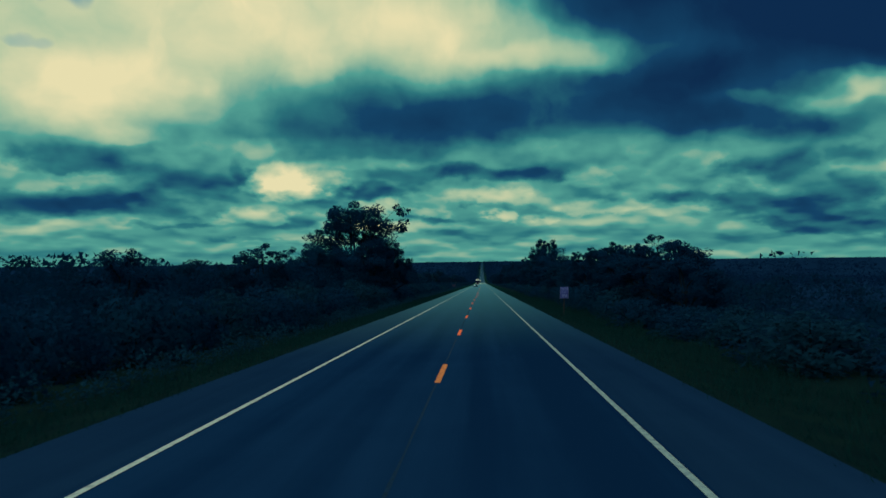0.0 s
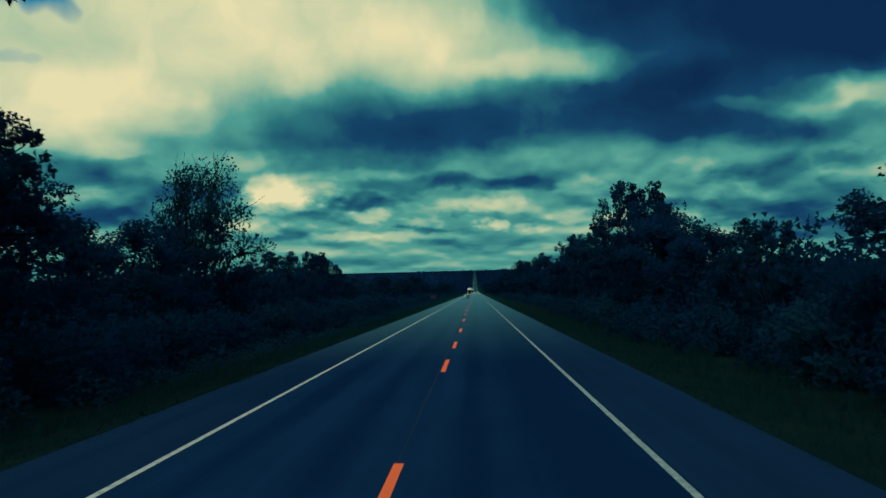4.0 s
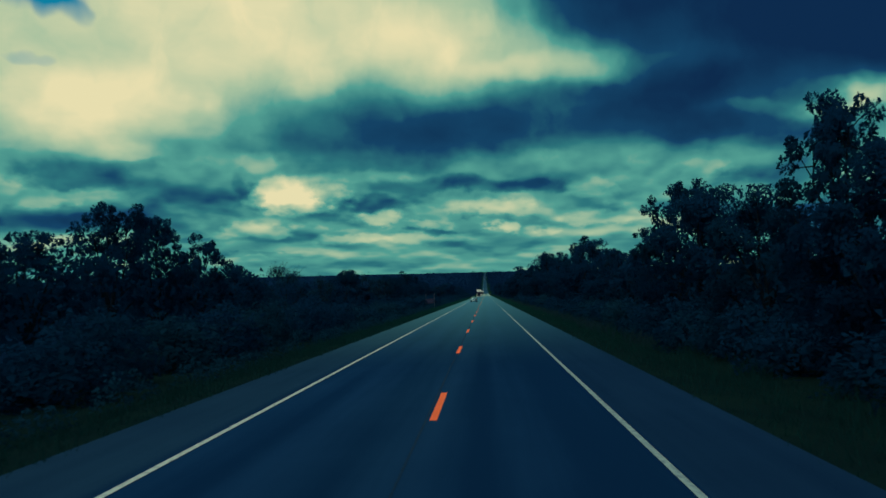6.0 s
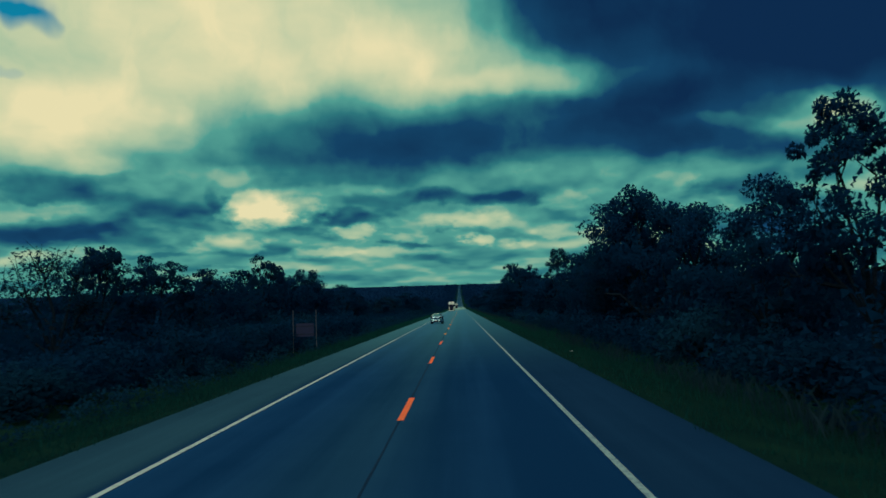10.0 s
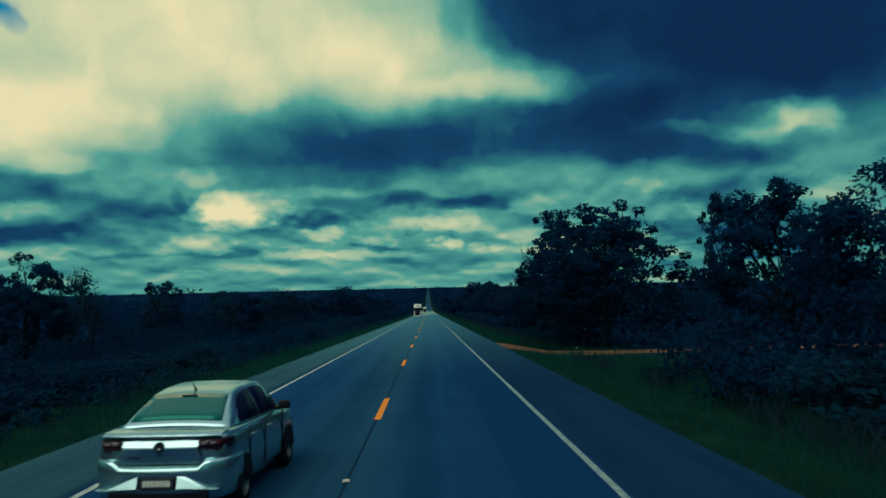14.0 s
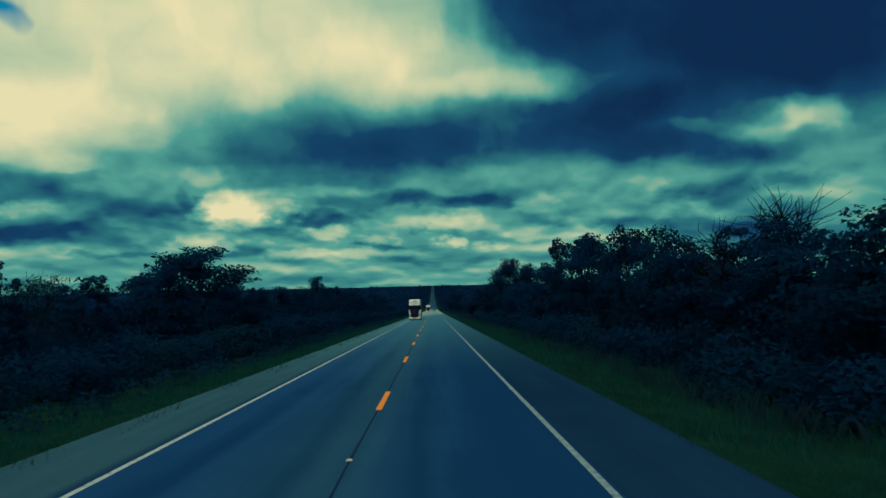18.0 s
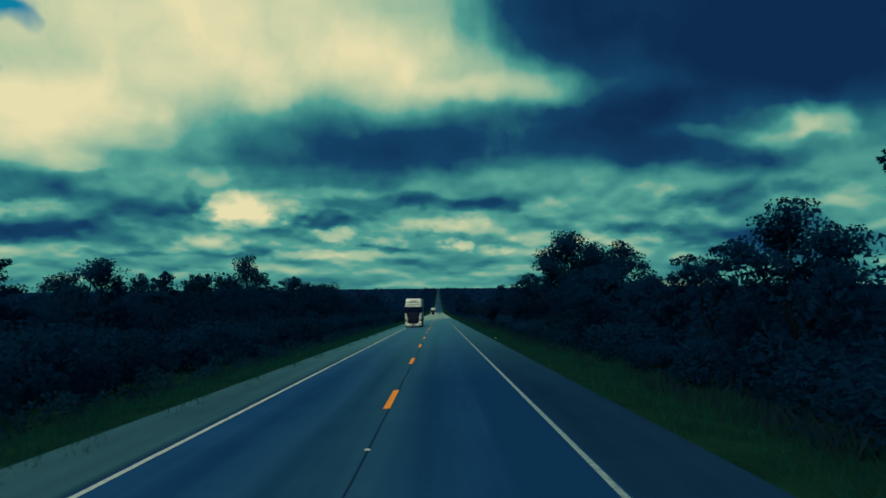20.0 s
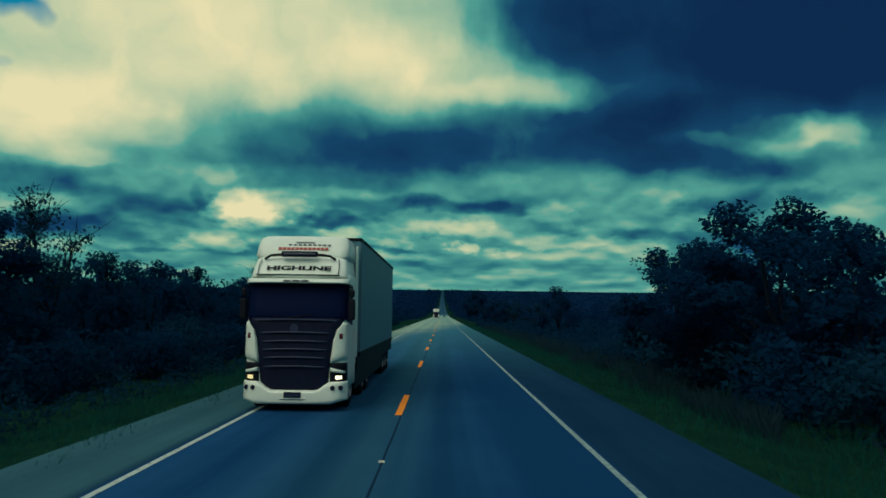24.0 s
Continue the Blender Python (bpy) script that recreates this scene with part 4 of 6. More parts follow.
# ---- scrub and low woods away from the road, on both sides
cs, ns, ss = [], [], []
for k in range(11000):
    y = -70 + 1000 * rng.random()
    x = (27 + 330 * rng.random() ** 1.6) * rng.choice((-1, 1))
    if noise.noise(Vector((x * 0.02, y * 0.02, 7.0))) < -0.12 - 0.1 * rng.random():
        continue
    if 0 < x < 45 and abs(y - 371) < 5:
        continue
    near = abs(x) < 75
    n = 30 if near else 9
    p = rng.normal(0, 1, (n, 3)) * np.array([1.3, 1.3, 0.0])
    p[:, 2] = rng.random(n) * rng.uniform(1.2, 2.4 if x > 0 and y < 140 else 3.4 if x > 0 else 2.6)
    cs.append(p + np.array([x, y, land(x, y)]))
    ns.append(rng.normal(0, 1, (n, 3)))
    ss.append(rng.uniform(0.28, 0.5, n) if near else rng.uniform(0.6, 1.15, n))
for k in range(900):
    y = (60 if k < 420 else 340) + (860 if k < 420 else 420) * rng.random()
    x = (32 + 150 * rng.random() ** 1.4) * rng.choice((-1, -1, 1))
    if 0 < x < 50 and abs(y - 373) < 9:
        continue
    n, hgt, wide = 44, rng.uniform(3.2, 5.6 if k < 420 else 6.6), rng.uniform(0.8, 1.8)
    p = rng.normal(0, 1, (n, 3)) * np.array([wide, wide, 0.0])
    p[:, 2] = hgt * (1 - 0.75 * rng.random(n) ** 1.6)
    cs.append(p + np.array([x, y, land(x, y)]))
    ns.append(rng.normal(0, 1, (n, 3)))
    ss.append(rng.uniform(0.4, 0.75, n))
scrub = new("scrubland", leaf_mesh("scrubland", np.concatenate(cs), np.concatenate(ns), np.concatenate(ss), LEAF_HAZE, rng, 0.5))
tagged(scrub, "dark scrub covering the land beside the highway", "scrub", kind="stuff")

# ---- far woods that cover the valley and the ridge
cs, ns, ss = [], [], []
for k in range(9000):
    y = 640 + 3150 * rng.random() ** 1.5
    x = (14 + 0.55 * (y - 400) * rng.random() ** 1.7) * rng.choice((-1, 1))
    if y < 900 and abs(x) < 28:
        continue
    size = 1.0 + (y - 600) / 900
    n = 9
    p = rng.normal(0, 1, (n, 3)) * np.array([1.6, 1.6, 0.0]) * size
    p[:, 2] = rng.random(n) * (2.2 + 2.2 * size * rng.random())
    cs.append(p + np.array([x, y, land(x, y)]))
    ns.append(rng.normal(0, 1, (n, 3)))
    ss.append(rng.uniform(0.8, 1.5, n) * size)
far_wood = new("far_woods", leaf_mesh("far_woods", np.concatenate(cs), np.concatenate(ns), np.concatenate(ss), LEAF_HAZE, rng, 0.5))
tagged(far_wood, "distant dark woods over the valley and ridge", "woodland", kind="stuff")

# ---- grass on the verges
rng = np.random.default_rng(9)
N = 330000
gy_ = 2 + 720 * rng.random(N)
gs = rng.choice((-1.0, 1.0), N)
gxo = np.where(gs > 0, 5.42, 5.32 - 0.36 * np.clip((gy_ - 330) / 60, 0, 1) - 0.22 * np.clip((gy_ - 420) / 40, 0, 1)) + 4.8 * rng.random(N) ** 0.85
gxo = np.where(gs < 0, 5.32 + (gxo - 5.32) * np.where(gxo > 5.32, 0.62, 1.0), gxo)
# the wide grassy corner beside the dirt track
gs[:12000] = 1
gy_[:12000] = 352 + 18 * rng.random(12000)
gxo[:12000] = 6 + 12 * rng.random(12000)
keep = np.ones(N, bool)
keep &= ~((gs > 0) & (np.abs(gy_ - 377.4 + 0.2 * (gxo - 5.6)) < np.clip(4.2 - 0.3 * (gxo - 5.6), 2.3, 9)))
clump = np.sin(gy_ * 1.9 + np.sin(gxo * 3.1) * 2) * np.sin(gxo * 2.3 + gy_ * 0.37)
keep &= rng.random(N) < 0.62 + 0.35 * clump
gy_, gs, gxo = gy_[keep], gs[keep], gxo[keep]
n = len(gy_)
gx_ = gs * gxo
gz = -0.06 - 0.55 * np.clip((gxo - 5.7) / 3.0, 0, 1) ** 1.3 - 0.02
hgt = rng.uniform(0.12, 0.34, n) * (1 + 1.1 * np.clip((gxo - 7.0) / 2.5, 0, 1)) * (1 + 0.5 * np.sin(gy_ * 0.9 + 2 * np.sin(gxo * 1.7))) * np.where(gxo < 6.0, 0.6, 1)
a = rng.uniform(0, 2 * np.pi, n)
lean = rng.normal(0, 0.35, (n, 2)) * hgt[:, None]
wd = rng.uniform(0.008, 0.018, n)
v = np.empty((n, 3, 3))
v[:, 0] = np.stack([gx_ - np.cos(a) * wd, gy_ - np.sin(a) * wd, gz], 1)
v[:, 1] = np.stack([gx_ + np.cos(a) * wd, gy_ + np.sin(a) * wd, gz], 1)
v[:, 2] = np.stack([gx_ + lean[:, 0], gy_ + lean[:, 1], gz + hgt], 1)
me = bpy.data.meshes.new("verge_grass")
me.vertices.add(3 * n)
me.vertices.foreach_set("co", v.reshape(-1))
me.loops.add(3 * n)
me.loops.foreach_set("vertex_index", np.arange(3 * n, dtype=np.int32))
me.polygons.add(n)
me.polygons.foreach_set("loop_start", np.arange(0, 3 * n, 3, dtype=np.int32))
me.update(calc_edges=True)
me.materials.append(GRASS)
tagged(new("verge_grass", me), "rough green grass along the road verges", "grass", kind="stuff")

# ------------------------------------------------------------------ dirt track, seam, studs
track_v, track_f = [], []
stations = [5.58, 6.4, 7.4, 9, 11, 13.5, 16.5, 20, 24, 29, 36]
for i, x in enumerate(stations):
    mid = 377.4 - 0.2 * (x - 5.6)
    half = max(1.7, 4.1 - 0.32 * (x - 5.6))
    for j in range(7):
        t = j / 6 * 2 - 1
        wob = 0.35 * noise.noise(Vector((x * 0.6, t * 2, 2.0))) if abs(t) > 0.9 else 0.0
        y = mid + t * half + wob
        rut = -0.05 * math.exp(-((abs(t) - 0.42) / 0.14) ** 2)
        track_v.append((x, y, land(x, y) + 0.05 + rut - (0.045 if abs(t) > 0.9 else 0.0)))
for i in range(len(stations) - 1):
    for j in range(6):
        a = i * 7 + j
        track_f.append((a, a + 7, a + 8, a + 1))
track = raw("dirt_track", track_v, track_f, DIRT, smooth=True)
tagged(track, "reddish dirt track joining the highway shoulder", "dirt track", kind="structure")

seam_v, seam_f = [], []
ys = [-60 + 1.5 * i for i in range(520)]
for i, y in enumerate(ys):
    x = -0.02 + 0.025 * noise.noise(Vector((y * 0.3, 0, 1)))
    hw = 0.020 + 0.013 * noise.noise(Vector((y * 0.5, 5, 1)))
    seam_v += [(x - hw, y, 0.003), (x + hw, y, 0.003)]
    if i:
        seam_f.append((2 * i - 2, 2 * i - 1, 2 * i + 1, 2 * i))
seam = raw("tar_seam", seam_v, seam_f, TAR)
tagged(seam, "dark tar seam along the middle of the road", "road seam", kind="structure")

STUD_AMBER = plain("stud_amber", (0.42, 0.44, 0.36), 0.3, vary=0.2)


def stud_mesh(mat):
    bm = bmesh.new()
    box(bm, -0.055, 0.055, -0.05, 0.05, 0.0, 0.022, 0.0)
    for v in bm.verts:
        if v.co.z > 0.01:
            v.co.x *= 0.75
            v.co.y *= 0.6
    me = bpy.data.meshes.new("road_stud")
    bm.to_mesh(me)
    bm.free()
    me.materials.append(mat)
    return me


amber_stud = stud_mesh(STUD_AMBER)
for k in range(9):
    ob = new("road_stud", amber_stud)
    ob.location = (-0.03, 338.1 + 48 * k, 0.0)
    tagged(ob, "small worn reflective stud fixed to the asphalt", "road stud", "studs along the road")

# ------------------------------------------------------------------ signs
SIGN_BLUE = plain("sign_blue", (0.010, 0.026, 0.22), 0.45, vary=0.15)
SIGN_DARK = plain("sign_dark_blue", (0.005, 0.012, 0.062), 0.5, vary=0.25)
SIGN_WHITE = plain("sign_white", (0.20, 0.26, 0.52), 0.5, vary=0.12)
POST_GREY = plain("galvanised_post", (0.10, 0.12, 0.15), 0.6, 0.3, vary=0.25)
POST_WOOD = plain("post_wood", (0.004, 0.010, 0.020), 0.85, vary=0.3)


def lettering(name, text, size, mat, parent, m, depth=0.003, bold=0.0):
    cu = bpy.data.curves.new(name, "FONT")
    cu.body, cu.size, cu.extrude = text, size, depth
    cu.align_x, cu.align_y = "CENTER", "CENTER"
    cu.offset = bold
    tmp = new("tmp", cu)
    bpy.context.view_layer.update()
    me = bpy.data.meshes.new_from_object(tmp.evaluated_get(bpy.context.evaluated_depsgraph_get()))
    bpy.data.objects.remove(tmp)
    me.materials.clear()
    me.materials.append(mat)
    ob = new(name, me)
    ob.parent = parent
    ob.matrix_basis = m
    return ob


km = thing("kilometre_sign", "blue kilometre marker sign on a post in the verge", "road sign")
km.matrix_basis = pose(7.18, 59.2, land(7.18, 59.2) + 0.07, 0, 2.0, 0)
bm = bmesh.new()
box(bm, -0.31, 0.31, -0.008, 0.008, 1.02 + 0.2, 1.87 + 0.2, 0.004)
panel = part("panel", bm, SIGN_BLUE, km)
bm = bmesh.new()
for a in ((-0.30, -0.285, 1.24, 2.05), (0.285, 0.30, 1.24, 2.05), (-0.285, 0.285, 1.24, 1.255), (-0.285, 0.285, 2.035, 2.05), (-0.285, 0.285, 1.82, 1.832)):
    box(bm, a[0], a[1], -0.012, -0.0085, a[2], a[3])
part("border", bm, SIGN_WHITE, panel)
bm = bmesh.new()
for i in range(5):
    x = -0.2 + i * 0.095
    box(bm, x, x + (0.06 if i != 2 else 0.03), -0.012, -0.0085, 1.885, 1.975 if i != 2 else 1.93)
part("lettering_bars", bm, SIGN_WHITE, panel)
face = Matrix.Rotation(radians(90), 4, "X")
lettering("lettering", "km", 0.24, SIGN_WHITE, panel, Matrix.Translation((-0.02, -0.011, 1.68)) @ face)
lettering("lettering", "856", 0.26, SIGN_WHITE, panel, Matrix.Translation((0.02, -0.011, 1.42)) @ face)
bm = bmesh.new()
box(bm, -0.04, 0.04, 0.009, 0.085, -0.3, 1.95, 0.006)
part("post", bm, POST_WOOD, km)

board = thing("road_sign", "dark blue road sign board on two tall grey posts", "road sign")
board.location = (-9.35, 285.1, land(-9.35, 285.1))
for x, top in ((-0.80, 2.95), (0.78, 3.0)):
    bm = bmesh.new()
    tube(bm, [(x, 0, -0.3), (x, 0, top)], [0.024, 0.024], 8)
    part("post", bm, POST_GREY, board)
bm = bmesh.new()
box(bm, -0.62, 0.60, 0.04, 0.055, 1.15, 2.05, 0.005)
part("panel", bm, SIGN_DARK, board)
for z in (1.3, 1.85):
    bm = bmesh.new()
    box(bm, -0.82, 0.80, 0.022, 0.04, z, z + 0.04, 0.004)
    part("cross_rail", bm, POST_WOOD, board)

# scraps of litter in the grass
SCRAP = plain("white_plastic", (0.40, 0.42, 0.40), 0.5, vary=0.15)
for i, (x, y) in enumerate(((7.6, 226.2), (6.1, 536.1), (11.2, 380.6), (6.9, 271.9), (-7.3, 224.1))):
    bm = bmesh.new()
    bmesh.ops.create_icosphere(bm, subdivisions=2, radius=0.075)
    for v in bm.verts:
        v.co *= 0.75 + 0.5 * noise.noise(v.co * 9 + Vector((i, 0, 0)))
        v.co.z *= 0.55
        v.co.x *= 1.5
    ob = part("plastic_scrap", bm, SCRAP)
    ob.location = (x, y, land(x, y) + 0.10)
    tagged(ob, "crumpled white plastic scrap lying in the verge grass", "litter", "litter in the verge")

# ------------------------------------------------------------------ vehicles
WHITE_CAB = plain("white_cab_paint", (0.78, 0.88, 0.76), 0.34, vary=0.05, scale=2.0)
# white trailer painted dark teal: the shade of its side is in the colour
TRAILER_SIDE = plain("trailer_shaded_white", (0.06, 0.19, 0.25), 0.55, vary=0.08, scale=1.5)
DARK_GRILLE = plain("dark_grille", (0.005, 0.009, 0.030), 0.6, spec=0.15, vary=0.2)
SLAT = plain("grille_slat", (0.020, 0.034, 0.075), 0.5, spec=0.25, vary=0.15)
RUBBER = plain("tyre_rubber", (0.008, 0.010, 0.014), 0.9, spec=0.08, vary=0.2)
STEEL = plain("wheel_steel", (0.11, 0.14, 0.17), 0.45, 0.7, vary=0.15)
BLACK = plain("black_plastic", (0.006, 0.009, 0.016), 0.6, spec=0.12, vary=0.2)
RED = plain("red_print", (0.42, 0.06, 0.05), 0.5, vary=0.1)
DARK_RED = plain("dark_red_emblem", (0.10, 0.012, 0.02), 0.5, vary=0.15)
SILVER = plain("silver_paint", (0.33, 0.55, 0.60), 0.22, 0.92, vary=0.05, scale=2.0)
TAIL_RED = plain("tail_lamp_red", (0.10, 0.008, 0.012), 0.2, vary=0.2)
TAIL_DARK = plain("smoked_tail_lamp", (0.022, 0.006, 0.014), 0.15, spec=0.5, vary=0.2)
LENS = plain("lamp_lens_grey", (0.16, 0.15, 0.17), 0.2, spec=0.5, vary=0.2)
CHROME = plain("chrome", (0.6, 0.62, 0.62), 0.15, 0.9, vary=0.05)
PLATE = plain("plate_dark", (0.012, 0.022, 0.040), 0.5, vary=0.1)
PLATE_MARK = plain("plate_mark", (0.62, 0.70, 0.60), 0.5, vary=0.1)


def glass(name, tint, rough=0.12, spec=0.12, coat=(1.0, 1.0, 1.0)):
    m, n, b = material(name, rough, spec)
    b.inputs["Base Color"].default_value = (*tint, 1)
    b.inputs["Specular Tint"].default_value = (*coat, 1)
    return m


DARK_GLASS = glass("dark_glass", (0.004, 0.010, 0.040), 0.30, 0.01)
# teal base and tint stand in for sky reflected in the rear window
REAR_GLASS = glass("rear_glass", (0.006, 0.105, 0.100), 0.04, 0.6, (0.14, 0.90, 0.74))


def lamp(name, colour, strength):
    m, n, b = material(name, 0.2, 0.5)
    b.inputs["Base Color"].default_value = (0.7, 0.7, 0.6, 1)
    b.inputs["Emission Color"].default_value = (*colour, 1)
    b.inputs["Emission Strength"].default_value = strength
    return m


HEADLIGHT = lamp("headlight_lit", (1.0, 0.9, 0.6), 1.4)
MARKER = lamp("marker_lit", (1.0, 0.75, 0.25), 0.7)


def prism(bm, outline, x0, x1, bevel=0.0):
    """An outline in the side plane (y, z), drawn out across the width and rounded."""
    a = [bm.verts.new((x0, y, z)) for y, z in outline]
    b = [bm.verts.new((x1, y, z)) for y, z in outline]
    n = len(outline)
    fs = [bm.faces.new(a[::-1]), bm.faces.new(b)]
    for i in range(n):
        fs.append(bm.faces.new((a[i], a[(i + 1) % n], b[(i + 1) % n], b[i])))
    bmesh.ops.recalc_face_normals(bm, faces=fs)
    if bevel:
        es = list({e for f in fs for e in f.edges})
        bmesh.ops.bevel(bm, geom=es, offset=bevel, segments=2, profile=0.6, affect="EDGES")
    return bm


def wheel_parts(parent, x, y, r, wide, out):
    """A wheel: a rounded tyre and a dished rim, on an axle across the vehicle. out: which side faces outwards."""
    tyre_bm = bmesh.new()
    prof = [(r * 0.58, -wide / 2), (r * 0.9, -wide / 2), (r, -wide * 0.36), (r, wide * 0.36), (r * 0.9, wide / 2), (r * 0.58, wide / 2)]
    seg = 24
    rings = [[tyre_bm.verts.new((x + px, y + pr * math.cos(k * 2 * math.pi / seg), r + pr * math.sin(k * 2 * math.pi / seg))) for pr, px in prof] for k in range(seg)]
    for k in range(seg):
        a, b = rings[k], rings[(k + 1) % seg]
        for i in range(len(prof)):
            j = (i + 1) % len(prof)
            tyre_bm.faces.new((a[i], a[j], b[j], b[i]))
    bmesh.ops.recalc_face_normals(tyre_bm, faces=tyre_bm.faces)
    wheel = part("wheel", tyre_bm, RUBBER, parent)
    rim = bmesh.new()
    prof = [(r * 0.6, 0.0), (r * 0.56, 0.02), (r * 0.5, -0.05), (r * 0.2, -0.06), (r * 0.16, 0.0), (0.01, 0.01)]
    xs = x + out * (wide / 2 - 0.02)
    rings = [[rim.verts.new((xs + out * px, y + pr * math.cos(k * 2 * math.pi / seg), r + pr * math.sin(k * 2 * math.pi / seg))) for pr, px in prof] for k in range(seg)]
    for k in range(seg):
        a, b = rings[k], rings[(k + 1) % seg]
        for i in range(len(prof) - 1):
            rim.faces.new((a[i], a[i + 1], b[i + 1], b[i]))
    bmesh.ops.recalc_face_normals(rim, faces=rim.faces)
    part("rim", rim, STEEL, wheel)
    return wheel


def loft(bm, sections):
    """A closed skin through rings of equal count."""
    rings = [[bm.verts.new(p) for p in s] for s in sections]
    n = len(rings[0])
    for a, b in zip(rings, rings[1:]):
        for i in range(n):
            bm.faces.new((a[i], a[(i + 1) % n], b[(i + 1) % n], b[i]))
    bm.faces.new(rings[0][::-1])
    bm.faces.new(rings[-1])
    bmesh.ops.recalc_face_normals(bm, faces=bm.faces)
    for f in bm.faces:
        f.smooth = len(f.verts) == 4
    return bm


CAB_HALF = 1.21


def knots(z, table):
    """A smooth run through (height, value) pairs."""
    if z <= table[0][0]:
        return table[0][1]
    for (a, u), (b, v) in zip(table, table[1:]):
        if z <= b:
            k = (z - a) / (b - a)
            return u + (v - u) * k * k * (3 - 2 * k)
    return table[-1][1]


def bowed(x, radius):
    """How far a vehicle's face falls back towards its rounded corner."""
    over = min(1.0, max(0.0, (abs(x) - CAB_HALF + radius) / radius))
    return 0.05 * (x / CAB_HALF) ** 2 + 0.8 * radius * (1 - math.sqrt(1 - over * over))


def cab_front(x, z):
    return knots(z, ((0.5, 0.20), (1.3, 0.15), (2.0, 0.17), (2.9, 0.34), (3.1, 0.46))) + bowed(x, 0.30)


def shell(bm, rows, back, radius):
    """A hood with rounded front corners: rows of (height, front, half width)."""
    sections = []
    for z, front, half in rows:
        ring = [(-half, back, z)]
        for k in range(9):
            a = k / 8 * math.pi / 2
            ring.append((-half + radius * (1 - math.cos(a)), front + 0.05 + radius * (1 - math.sin(a)), z))
        ring += [(-half * 0.35, front, z), (half * 0.35, front, z)]
        for k in range(9):
            a = (1 - k / 8) * math.pi / 2
            ring.append((half - radius * (1 - math.cos(a)), front + 0.05 + radius * (1 - math.sin(a)), z))
        ring.append((half, back, z))
        sections.append(ring)
    return loft(bm, sections)


def moulded(bm, across, front, out, depth, ns=14, nv=10, soft=0.12):
    """A panel moulded on a face: across(s, v) gives its (x, z); its rim is rounded over."""
    rows, rear = [], []
    for j in range(nv + 1):
        row, back = [], []
        for i in range(ns + 1):
            x, z = across(i / ns, j / nv)
            e = min(i / ns, 1 - i / ns, j / nv, 1 - j / nv) / soft
            lift = out * math.sqrt(1 - (1 - min(e, 1.0)) ** 2)
            row.append(bm.verts.new((x, front(x, z) - lift, z)))
            back.append(bm.verts.new((x, front(x, z) + depth, z)))
        rows.append(row)
        rear.append(back)
    for j in range(nv):
        for i in range(ns):
            bm.faces.new((rows[j][i], rows[j][i + 1], rows[j + 1][i + 1], rows[j + 1][i]))
            bm.faces.new((rear[j][i], rear[j + 1][i], rear[j + 1][i + 1], rear[j][i + 1]))
    for i in range(ns):
        bm.faces.new((rows[0][i], rear[0][i], rear[0][i + 1], rows[0][i + 1]))
        bm.faces.new((rows[nv][i], rows[nv][i + 1], rear[nv][i + 1], rear[nv][i]))
    for j in range(nv):
        bm.faces.new((rows[j][0], rows[j + 1][0], rear[j + 1][0], rear[j][0]))
        bm.faces.new((rows[j][ns], rear[j][ns], rear[j + 1][ns], rows[j + 1][ns]))
    bmesh.ops.recalc_face_normals(bm, faces=bm.faces)
    for f in bm.faces:
        f.smooth = True
    return bm


def grille_half(z):
    return knots(z, ((0.45, 0.56), (0.64, 0.80), (1.05, 0.83), (1.5, 0.88), (1.75, 0.95), (1.93, 1.08), (2.05, 1.17)))


